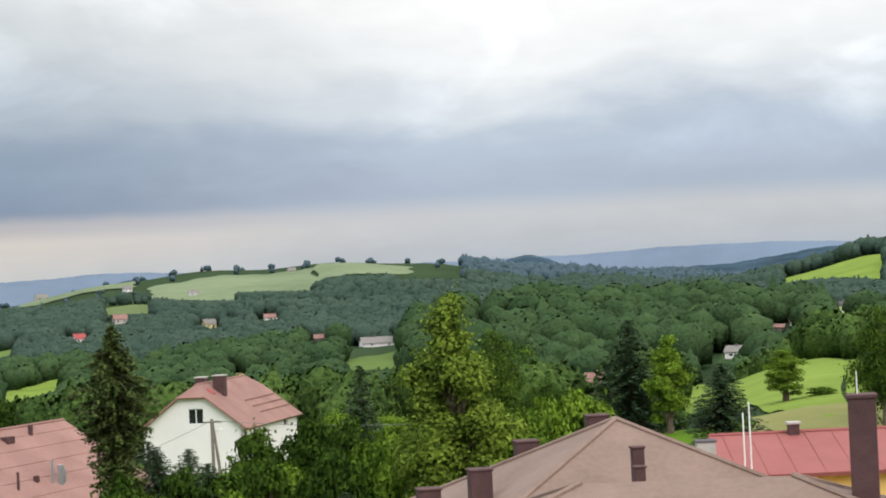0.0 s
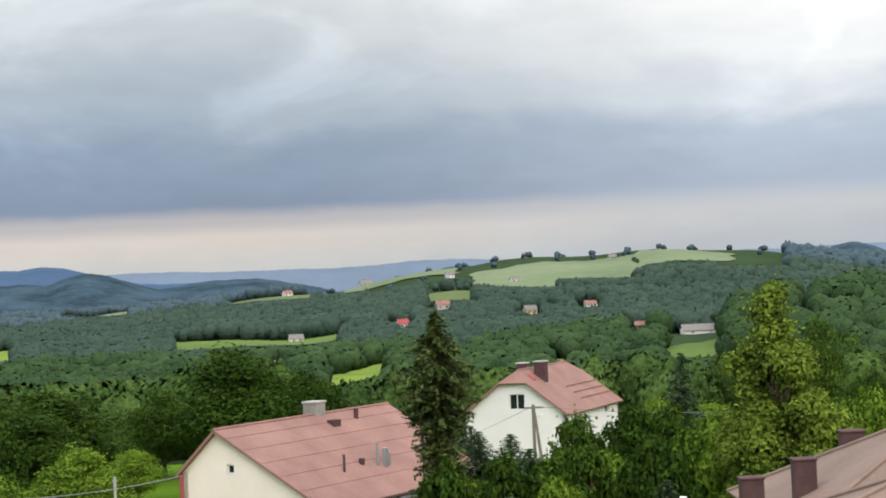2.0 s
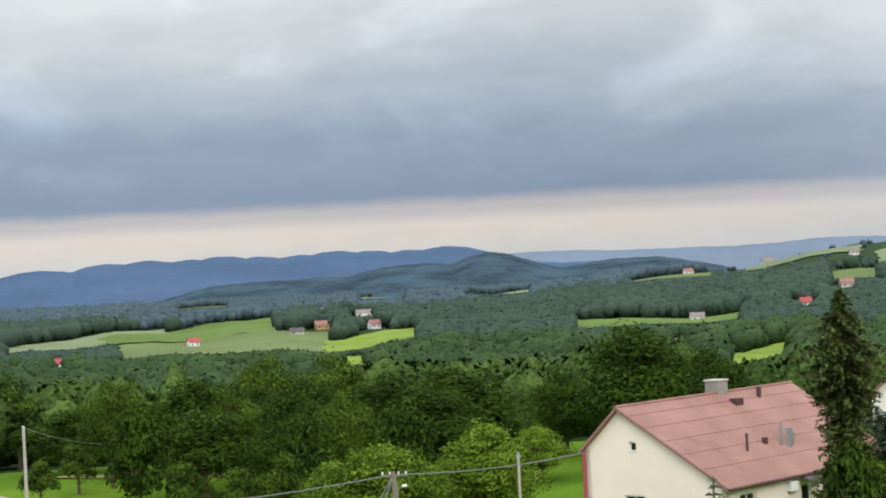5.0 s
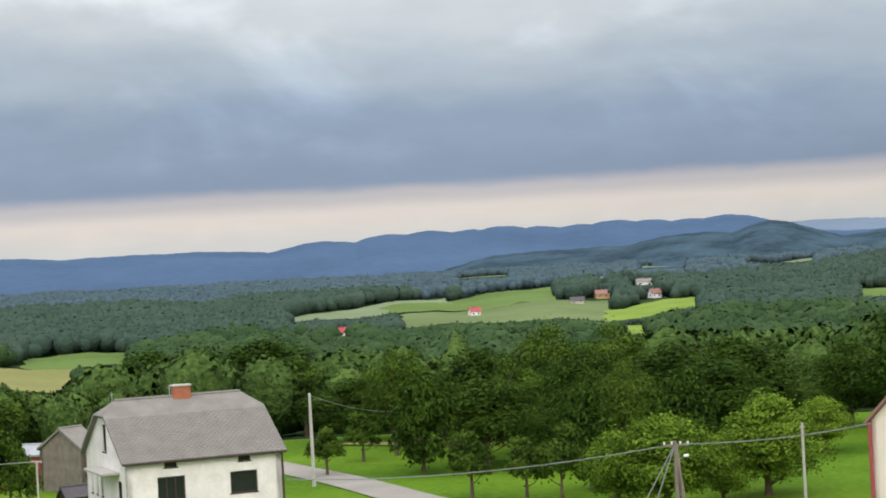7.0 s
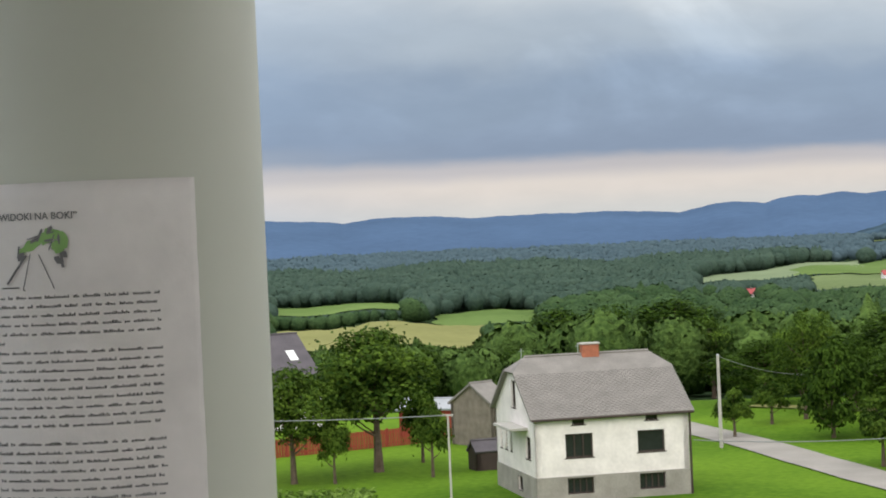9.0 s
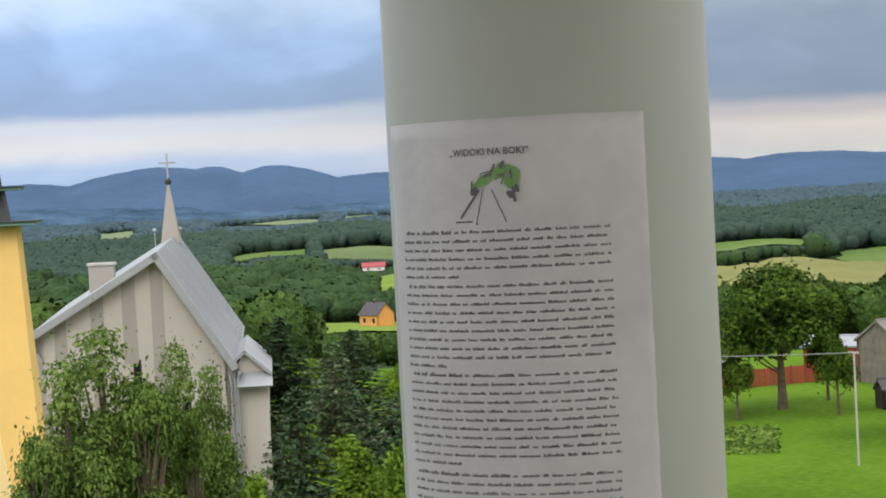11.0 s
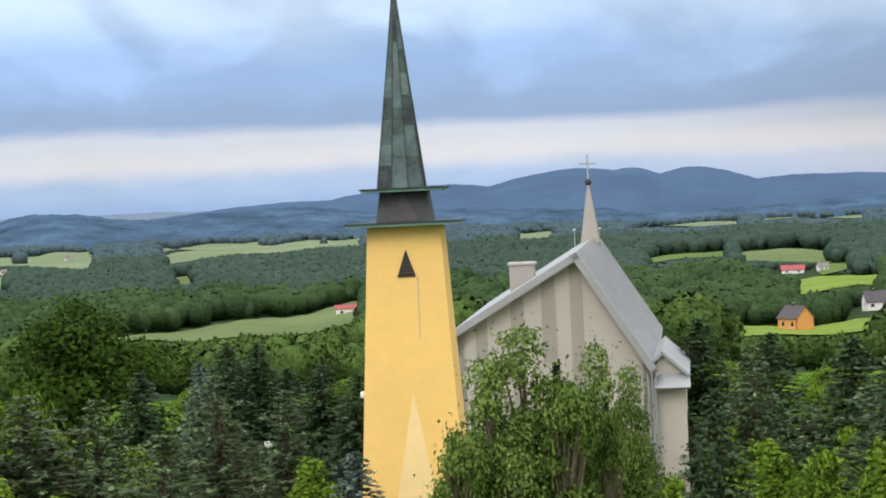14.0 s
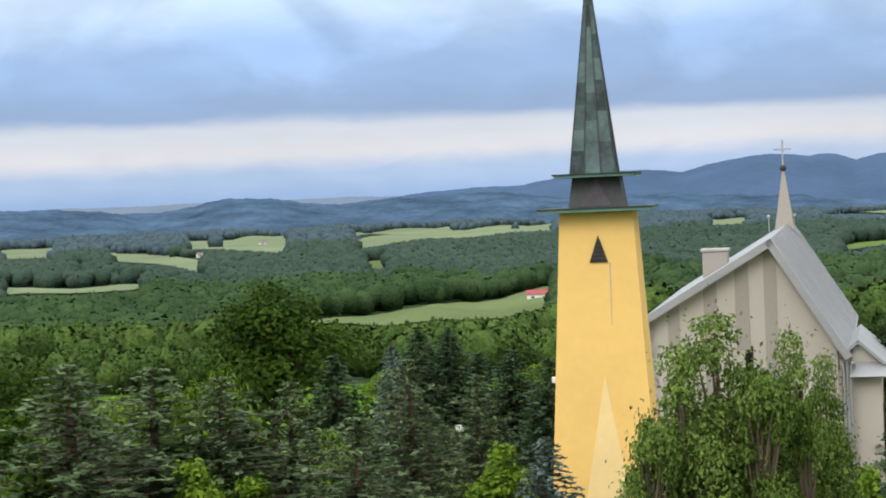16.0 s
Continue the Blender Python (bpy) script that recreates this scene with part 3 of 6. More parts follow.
def broadleaf(label, h, w, leaf, seed, trunk=0.22, lobes=16, leaves=3200, size=0.17, pointed=0.0, lean=0.15, clump=1.0):
    """A leafy tree: tapered trunk, limbs to the clumps of the crown, and a crown of leaf sprays."""
    rs = np.random.RandomState(seed)
    t = holder("tree", pose(0, 0, 0), label, "tree")
    blobs = []
    z0 = h * trunk
    for i in range(lobes):
        u = (i + 0.5) / lobes
        z = z0 + (h - z0) * (0.12 + 0.80 * u)
        prof = math.sin(math.pi * min(1, (0.16 + 0.84 * u)) ** (1 - 0.25 * pointed)) ** 0.7 * (1 - pointed * u * 0.7)
        a = i * 2.4 + rs.rand() * 1.6
        z += (rs.rand() - 0.5) * 0.16 * h
        off = w * 0.5 * prof * (0.25 + 0.55 * rs.rand())
        rad = w * (0.12 + 0.11 * rs.rand()) * (0.65 + 0.5 * prof) * clump
        blobs.append(((off * math.cos(a), off * math.sin(a), z), (rad, rad, rad * (0.75 + 0.3 * pointed))))
    bm = bmesh.new()
    tr = 0.022 * h + 0.05
    bend = (rs.rand(2) - 0.5) * lean * h * 0.3
    axis = [(bend[0] * k ** 2, bend[1] * k ** 2, h * 0.82 * k) for k in (0, 0.12, 0.3, 0.55, 0.8, 1)]
    axis[0] = (0, 0, -0.6)
    tube(bm, axis, [tr * k for k in (1.35, 1.0, 0.8, 0.5, 0.28, 0.08)], 7)
    for c, rad in blobs:
        k = min(0.9, max(0.14, (c[2] / h - 0.16) / 0.82))
        s = Vector((bend[0] * k * k, bend[1] * k * k, h * 0.82 * k))
        e = Vector(c)
        tube(bm, [s, s.lerp(e, 0.5) + Vector((0, 0, -0.1)), e], [tr * 0.35, tr * 0.22, tr * 0.06], 5)
    part("trunk", bm, M["bark"], t)
    C, D = crown_points(rs, blobs, leaves)
    loose = leaves // 4
    C[:loose] += rs.normal(0, w * 0.045, (loose, 3))
    V, F = leaf_quads(rs, C, D, size * (0.6 + 0.8 * rs.rand(leaves)))
    N = soft(rs, C, D, np.array([0, 0, z0 + 0.4 * (h - z0)]), 0.35, 0.22)
    crown = new("crown", mesh_quads("crown", V, F, M[leaf], N))
    crown.parent = t
    return t


def needle_quads(rs, C, A, S):
    """Long narrow sprays at the points C that lie roughly along A."""
    n = len(C)
    U = A + rs.normal(0, 0.7, (n, 3))
    U /= np.linalg.norm(U, axis=1, keepdims=True) + 1e-9
    W = np.cross(U, np.array([0, 0, 1.0]) + rs.normal(0, 0.5, (n, 3)))
    W /= np.linalg.norm(W, axis=1, keepdims=True) + 1e-9
    W = np.where((np.cross(U, W)[:, 2] < 0)[:, None], -W, W)
    S = np.asarray(S).reshape(-1, 1)
    V = np.stack([C - U * S, C - W * S * 0.5, C + U * S, C + W * S * 0.5], 1).reshape(-1, 3)
    return V, np.arange(4 * n).reshape(-1, 4)


def conifer(label, h, w, leaf, seed, levels=22, droop=0.35, bare=0.06, sprays=9, size=0.26, column=0.0, ragged=0.25):
    """A spruce or pine: straight trunk, whorls of drooping branches hung with needle sprays."""
    rs = np.random.RandomState(seed)
    t = holder("conifer", pose(0, 0, 0), label, "tree")
    bm = tube(bmesh.new(), [(0, 0, -0.6), (0, 0, h * 0.5), (0, 0, h * 0.99)], [0.02 * h + 0.03, 0.012 * h, 0.015], 7)
    C, D, S = [], [], []
    for i in range(levels):
        u = (i + 0.3) / levels
        z = h * (bare + (1 - bare) * u)
        reach = 0.5 * w * ((1 - u) ** 0.68 + 0.03)
        if column:
            reach = 0.5 * w * min(1.0, (1 - u) * 4.2 + 0.05) * (0.75 + 0.25 * math.sin(u * 9))
        nb = 7 if u < 0.7 else 5
        for b in range(nb):
            a = i * 1.1 + b * math.tau / nb + rs.rand() * 0.5
            ln = reach * (1 - ragged + 2 * ragged * rs.rand())
            end = Vector((ln * math.cos(a), ln * math.sin(a), z - droop * ln + 0.10 * ln))
            tube(bm, [(0, 0, z), end], [0.012 + 0.004 * ln * 4, 0.006], 4)
            m = max(4, int(1.7 * sprays * (0.4 + 0.6 * ln / (0.5 * w))))
            k = (np.arange(m) + rs.rand(m)) / m
            P = np.stack([end.x * k, end.y * k, z + (end.z - z) * k ** 1.3], 1) + rs.normal(0, 0.07 * (0.4 + ln * 0.25), (m, 3))
            C.append(P)
            D.append(np.tile([math.cos(a), math.sin(a), -droop * 0.7 + 0.25], (m, 1)))
            S.append(size * (0.6 + 0.7 * rs.rand(m)) * (0.55 + 0.45 * min(1, ln)))
    part("trunk", bm, M["bark"], t)
    C, D, S = np.concatenate(C), np.concatenate(D), np.concatenate(S)
    V, F = needle_quads(rs, C, D, S * 0.8)
    out = np.stack([C[:, 0], C[:, 1], 0.35 * np.hypot(C[:, 0], C[:, 1]) + 0.1], 1)
    N = soft(rs, C + out, D * [0.5, 0.5, 0] + [0, 0, 1.0], C, 0.55, 0.2)
    crown = new("crown", mesh_quads("crown", V, F, M[leaf], N))
    crown.parent = t
    return t


def stand(ob, az, r, height, width, base_h, base_w, turn=0, copy=True, group="", label=""):
    """Puts a tree, or a copy of it, on the land, scaled to its own height and width."""
    p = place(az, r)
    s = Matrix.Diagonal((width / base_w, width / base_w, height / base_h, 1))
    m = Matrix.Translation(p) @ Matrix.Rotation(radians(turn), 4, "Z") @ s
    if copy:
        ob = copy_thing(ob, m)
    else:
        ob.matrix_world = m
    return tagged(ob, label, group=group)


def forest(name, r0, r1, a0, a1, step, leaf, seed, height, label, conifers=0.15, keep=1.0, sprays=26, pad=4.0, grow=0.4, spray=2.3, loose=0.28, stray=0.0, body=1.0, vary=0.25, sides=7):
    """A wood: many small crowns in one object."""
    rs = np.random.RandomState(seed)
    pts = []
    r = r0
    while r < r1:
        s = step * (r / r0) ** grow
        n = int((a1 - a0) * math.pi / 180 * r / s)
        a = a0 + (a1 - a0) * (np.arange(n) + rs.rand(n)) / n
        rr = r + s * (rs.rand(n) - 0.5) * 1.4
        pts.append(np.stack([a, rr, np.full(n, s)], 1))
        r += s * 0.9
    P = np.concatenate(pts)
    P = P[~in_field(P[:, 0], P[:, 1], pad) | (rs.rand(len(P)) < stray)]
    P = P[rs.rand(len(P)) < keep]
    crest = (P[:, 0] > -0.5) & (P[:, 0] < 12.5) & (P[:, 1] > 1480) & (P[:, 1] < 2300)      # open farmland on the hill
    P = P[~crest | ((rs.rand(len(P)) < 0.6) & (np.sin(P[:, 0] * 7.0 + 0.004 * P[:, 1]) > 0.82))]
    P = P[np.array([clear_of_houses(a, r) for a, r, s in P])]
    n = len(P)
    az, r, s = P.T
    H = height * (1 - vary + 2 * vary * rs.rand(n)) * (s / step) ** 0.35
    H = np.minimum(H, head_room(az, r))
    ok = H > 1.3
    az, r, s, H, n = az[ok], r[ok], s[ok], H[ok], int(ok.sum())
    Wd = np.minimum(s * 0.70, H * 0.5) * (0.75 + 0.5 * rs.rand(n))
    con = rs.rand(n) < conifers
    Z = land(az, r)
    base = np.stack([-r * np.sin(np.radians(az)), r * np.cos(np.radians(az)), Z], 1)
    m = sprays
    D = rs.normal(0, 1, (n, m, 3))
    D /= np.linalg.norm(D, axis=2, keepdims=True)
    D[:, :, 2] = np.abs(D[:, :, 2]) * 1.1 - 0.35
    u = (D[:, :, 2:] + 0.35) / 1.1
    shape = np.where(con[:, None, None], (1.02 - u) * 0.8, 1.0)
    half = np.minimum(H * 0.48, Wd * 0.95)
    off = D * np.stack([Wd, Wd, half], 1)[:, None, :] * (0.80 + 0.28 * rs.rand(n, m, 1))
    off[:, :, :2] *= shape
    off[:, :, 2] += np.where(con, H * 0.12, 0.0)[:, None] * u[:, :, 0]
    C = base[:, None, :] + np.stack([0 * H, 0 * H, H - half * 0.78], 1)[:, None, :] + off
    S = np.repeat((Wd * spray / math.sqrt(m))[:, None], m, 1) * (0.7 + 0.5 * rs.rand(n, m)) * np.where(con[:, None], 0.6, 1.0)
    V, F = leaf_quads(rs, C.reshape(-1, 3), D.reshape(-1, 3), S.ravel(), 0.8, loose)
    lobe = np.repeat((D + rs.normal(0, 0.22, D.shape)).reshape(-1, 3) + [0, 0, 0.25], 4, 0)
    # lumpy closed crowns within the sprays
    k = sides
    ang = np.arange(k) * math.tau / k
    ring = []
    for zf, rf in ((-0.9, 0.75), (-0.25, 1.0), (0.35, 0.85), (0.74, 0.2)):
        rr = Wd[:, None] * rf * body * np.where(con[:, None], 0.62 - 0.55 * zf, 1.0) * (0.78 + 0.44 * rs.rand(n, k))
        zz = (H - half * 0.78)[:, None] + half[:, None] * zf * (0.9 + 0.2 * rs.rand(n, k)) + np.where(con, H * 0.12, 0)[:, None] * (zf > 0.5)
        if zf < -0.5:
            zz = zz * 0.3
        ring.append(np.stack([base[:, 0:1] + rr * np.cos(ang), base[:, 1:2] + rr * np.sin(ang), base[:, 2:3] + zz], -1))
    B = np.stack(ring, 1).reshape(-1, 3)
    o = np.arange(n)[:, None, None] * (4 * k)
    j, i = np.meshgrid(np.arange(3), np.arange(k), indexing="ij")
    q = np.stack([j * k + i, j * k + (i + 1) % k, (j + 1) * k + (i + 1) % k, (j + 1) * k + i], -1).reshape(1, -1, 4)
    FB = (o + q).reshape(-1, 4) + len(V)
    mid = base[:, None, :] + np.stack([0 * H, 0 * H, H - half], 1)[:, None, :]
    NB = ((B.reshape(n, -1, 3) - mid) / np.stack([Wd, Wd, half], 1)[:, None, :]).reshape(-1, 3)
    me = mesh_quads(name, np.concatenate([V, B]), np.concatenate([F, FB]), M[leaf], np.concatenate([lobe, NB]))
    tagged(new(name, me), label, "woodland", kind="stuff")


# bearing, distance, half widths: ground kept free of woodland round the houses
KEEP_CLEAR = [(4.2, 165, 3.2, 22), (11.5, 118, 4.5, 22), (34, 116, 5.0, 14), (-5, 66, 8, 26), (57, 92, 6, 22), (41.5, 170, 2.0, 14)]


def clear_of_houses(az, r):
    return all(abs(az - a) > wa or abs(r - d) > wd for a, d, wa, wd in KEEP_CLEAR)


def seat(az, el, r0):
    """The distance near r0 at which the land is seen el degrees over the level."""
    rr = np.linspace(r0 * 0.7, r0 * 1.4, 400)
    e = np.degrees(np.arctan2(land(np.full(rr.shape, az), rr) - EYE, rr))
    return float(rr[np.argmin(np.abs(e - el) + 0.12 * np.abs(rr / r0 - 1))])


# ---- houses ----
def pane_window(parent, m, w, h, frame_mat, bars=1, cross=False, sill=True, deep=0.10):
    """A window set into a wall whose face is the plane y = 0 of m, its middle at the origin of m."""
    f, n = 0.07, bars + 1
    pw = (w - f * (n + 1)) / n
    lights = [(-w / 2 + f + pw / 2 + k * (pw + f), 0, pw, h - 2 * f) for k in range(n)]
    fr = wall_sheet([(-w / 2, h / 2), (w / 2, h / 2)], lights, 0.07, -h / 2)
    bmesh.ops.translate(fr, verts=fr.verts, vec=(0, -0.02, 0))
    win = part("window", fr, frame_mat, parent)
    win.matrix_local = m @ pose(0, 0.02, 0)
    part("pane", boxed(-w / 2 + f * 0.5, w / 2 - f * 0.5, 0.03, 0.04, -h / 2 + f * 0.5, h / 2 - f * 0.5), M["glass"], win)
    if sill:
        part("sill", boxed(-w / 2 - 0.08, w / 2 + 0.08, -0.14, -0.025, -h / 2 - 0.06, -h / 2, 0.01), frame_mat, win)
    return win


def wall_sheet(outline, holes, thick, low=-1.0):
    """A wall in the plane y = 0 (its outside), reaching to y = thick, with rectangular holes (x, z, width, height)."""
    xs = sorted({round(p[0], 4) for p in outline} | {round(h[0] + s * h[2] / 2, 4) for h in holes for s in (-1, 1)})
    zs = [low] + sorted({round(h[1] + s * h[3] / 2, 4) for h in holes for s in (-1, 1)})
    bm = bmesh.new()
    made = {}

    def top(x):
        for (xa, za), (xb, zb) in zip(outline, outline[1:]):
            if xa - 1e-4 <= x <= xb + 1e-4 and xb > xa:
                return za + (zb - za) * (x - xa) / (xb - xa)
        return outline[-1][1]

    def vert(i, j, y):
        if (i, j, y) not in made:
            z = min(zs[j], top(xs[i])) if j < len(zs) else top(xs[i])
            made[i, j, y] = bm.verts.new((xs[i], y, z))
        return made[i, j, y]

    def solid(i, j):
        if not (0 <= i < len(xs) - 1 and 0 <= j < len(zs)):
            return False
        x, z = (xs[i] + xs[i + 1]) / 2, zs[j] + 0.01
        return not any(abs(h[0] - x) < h[2] / 2 and h[1] - h[3] / 2 - 0.001 < z < h[1] + h[3] / 2 - 0.001 for h in holes)

    for i in range(len(xs) - 1):
        for j in range(len(zs)):
            if not solid(i, j):
                continue
            c = ((i, j), (i + 1, j), (i + 1, j + 1), (i, j + 1))
            bm.faces.new([vert(*k, 0) for k in c])
            bm.faces.new([vert(*k, thick) for k in c[::-1]])
            for (di, dj), (p, q) in (((0, -1), (c[0], c[1])), ((1, 0), (c[1], c[2])), ((0, 1), (c[2], c[3])), ((-1, 0), (c[3], c[0]))):
                if not solid(i + di, j + dj):
                    bm.faces.new((vert(*q, 0), vert(*p, 0), vert(*p, thick), vert(*q, thick)))
    return bm


def house(name, label, corner, yaw, L, W, eave, apex, wall, roof, apex_at=0.5, eave_back=None, half_hip=0.0, over=0.35, windows=(), frame_mat=None,
          chimneys=(), category="house", group="", plinth=None, thick=0.3, roof_t=0.14, roof_name="roof"):
    """A gabled house. Its near corner is the origin: the front wall runs along x (L), the gable along y (W), the ridge along x at apex_at of the depth.
    windows: (side, along, sill-to-middle height, width, height, bars), side in front, left, right."""
    eb = eave if eave_back is None else eave_back
    t = holder(name, Matrix.Translation(corner) @ Matrix.Rotation(yaw, 4, "Z"), label, category, group)
    frame_mat = frame_mat or M["frame_white"]
    ya = W * apex_at
    holes = {s: [(w[1], w[2], w[3], w[4]) for w in windows if w[0] == s] for s in ("front", "left", "right")}
    zcut = apex - half_hip

    def on_gable(y):
        return eave + (apex - eave) * y / ya if y <= ya else eb + (apex - eb) * (W - y) / (W - ya)

    if half_hip:
        yc0, yc1 = ya * (zcut - eave) / (apex - eave), W - (W - ya) * (zcut - eb) / (apex - eb)
        gable = [(0, eave), (yc0, zcut), (yc1, zcut), (W, eb)]
    else:
        gable = [(0, eave), (ya, apex), (W, eb)]
    part("wall", wall_sheet([(0, eave), (L, eave)], holes["front"], thick), wall, t)
    back = part("wall", wall_sheet([(0, eb), (L, eb)], [], thick), wall, t)
    back.matrix_local = pose(L, W, 0, 0, 0, 180)
    left = part("wall", wall_sheet([(W - y, z) for y, z in gable[::-1]], holes["left"], thick), wall, t)
    left.matrix_local = pose(0, W, 0, 0, 0, -90)
    right = part("wall", wall_sheet(gable, holes["right"], thick), wall, t)
    right.matrix_local = pose(L, 0, 0, 0, 0, 90)
    if plinth:
        for nm, m, ln, hl in (("plinth", pose(0, 0, 0), L, holes["front"]), ("plinth", pose(0, W, 0, 0, 0, -90), W, holes["left"]), ("plinth", pose(L, 0, 0, 0, 0, 90), W, holes["right"])):
            low = [h for h in hl if h[1] < plinth[0]]
            p = part(nm, wall_sheet([(-0.05, plinth[0]), (ln + 0.05, plinth[0])], low, 0.045), plinth[1], t, "bare grey block plinth")
            p.matrix_local = m @ pose(0, -0.05, 0)
    o, hh = over, half_hip
    sf, sb = (apex - eave) / ya, (apex - eb) / (W - ya)
    up = 0.14
    fe, be = (-o, eave - o * sf + up), (W + o, eb - o * sb + up)
    rx = hh / 1.1 if hh else 0.0
    if hh:
        yc0, yc1 = ya * (zcut - eave) / (apex - eave), W - (W - ya) * (zcut - eb) / (apex - eb)
        zc = zcut + up
        part(roof_name, slab([(-o, fe[0], fe[1]), (L + o, fe[0], fe[1]), (L + o, yc0, zc), (L - rx, ya, apex + up), (rx, ya, apex + up), (-o, yc0, zc)], roof_t), roof, t)
        part(roof_name, slab([(L + o, be[0], be[1]), (-o, be[0], be[1]), (-o, yc1, zc), (rx, ya, apex + up), (L - rx, ya, apex + up), (L + o, yc1, zc)], roof_t), roof, t)
        part("roof_hip", slab([(-o, yc1, zc), (-o, yc0, zc), (rx, ya, apex + up)], roof_t), roof, t)
        part("roof_hip", slab([(L + o, yc0, zc), (L + o, yc1, zc), (L - rx, ya, apex + up)], roof_t), roof, t)
    else:
        part(roof_name, slab([(-o, fe[0], fe[1]), (L + o, fe[0], fe[1]), (L + o, ya, apex + up), (-o, ya, apex + up)], roof_t), roof, t)
        part(roof_name, slab([(L + o, be[0], be[1]), (-o, be[0], be[1]), (-o, ya, apex + up), (L + o, ya, apex + up)], roof_t), roof, t)
    part("ridge_cap", tube(bmesh.new(), [(rx - o * (not hh), ya, apex + up), (L - rx + o * (not hh), ya, apex + up)], [0.09, 0.09], 6), roof, t)
    for s, a, z, w, h, bars in windows:
        m = {"front": pose(a, 0.1, z), "left": pose(0.1, W - a, z, 0, 0, -90), "right": pose(L - 0.1, a, z, 0, 0, 90)}[s]
        pane_window(t, m, w, h, frame_mat, bars, sill=h < 2)
    for x, y, z0, z1, a, b, cm in chimneys:
        ch = part("chimney", boxed(x - a / 2, x + a / 2, y - b / 2, y + b / 2, z0, z1, 0.01), cm, t)
        part("cap", boxed(x - a / 2 - 0.06, x + a / 2 + 0.06, y - b / 2 - 0.06, y + b / 2 + 0.06, z1, z1 + 0.1, 0.02), M["concrete"], ch)
    return t


def heading(p, q):
    return math.atan2(q.y - p.y, q.x - p.x)


# grey-roofed unplastered house by the road
A, B = place(35.85, 112), place(31.69, 114.3)
grey_house = house("house", "worn white house on a bare block basement, grey half-hipped roof", A, heading(A, B), 8.45, 9.3, 4.62, 7.45, M["worn_white"], M["grey_roof"],
                   half_hip=0.75, over=0.28, frame_mat=M["frame_dark"], plinth=(1.45, M["block_wall"]),
                   windows=(("front", 2.38, 3.05, 1.5, 1.27, 2), ("front", 6.35, 3.06, 1.5, 1.16, 0), ("front", 2.38, 0.92, 1.45, 0.86, 3), ("front", 6.35, 0.92, 1.45, 0.86, 3),
                            ("front", 2.38, 4.32, 0.68, 0.32, 0), ("front", 6.42, 4.32, 0.68, 0.32, 0), ("left", 7.6, 2.9, 1.1, 1.2, 1), ("left", 5.6, 0.8, 1.2, 0.8, 1),
                            ("left", 1.2, 3.0, 0.5, 1.3, 0), ("left", 2.4, 3.0, 0.5, 1.3, 0), ("left", 3.6, 3.0, 0.5, 1.3, 0), ("left", 4.6, 5.6, 1.0, 1.5, 1)),
                   chimneys=((4.4, 4.65, 6.6, 8.1, 0.95, 0.6, M["brick"]),))

# white house with a red half-hipped roof
C0 = place(5.59, 160)
white_house = house("house", "white plastered house with a weathered red half-hipped roof", C0, heading(C0, place(4.13, 173.4)), 13.6, 8.0, 3.55, 6.6, M["white_wall"], M["rust_red_roof"],
                    half_hip=0.9, over=0.4, windows=(("left", 4.2, 4.4, 1.25, 1.2, 1), ("front", 4.5, 2.2, 1.1, 1.3, 1), ("front", 10.6, 3.0, 1.1, 0.5, 0)),
                    chimneys=((3.6, 3.0, 5.4, 7.2, 0.75, 0.9, M["dark_brick"]), (5.6, 5.2, 5.6, 7.0, 0.8, 0.8, M["dark_brick"])))

# long bungalow with a lopsided red roof
C1 = place(12.2, 106)
bungalow = house("house", "long cream bungalow with a lopsided weathered red roof", C1, heading(C1, place(12.2 - 5.0, 106 + 16.7)), 16.6, 8.6, 3.2, 7.0, M["cream_wall"], M["rust_red_roof"],
                 apex_at=0.74, eave_back=4.95, over=0.3, windows=(("left", 3.0, 5.1, 0.45, 0.5, 0), ("left", 3.0, 1.9, 1.25, 1.4, 1), ("front", 1.9, 2.0, 1.5, 1.4, 1), ("front", 7.5, 1.4, 1.0, 2.3, 0), ("front", 11.5, 2.2, 0.8, 0.9, 0)),
                 chimneys=((9.5, 6.6, 6.5, 7.75, 0.9, 0.9, M["block_wall"]),))


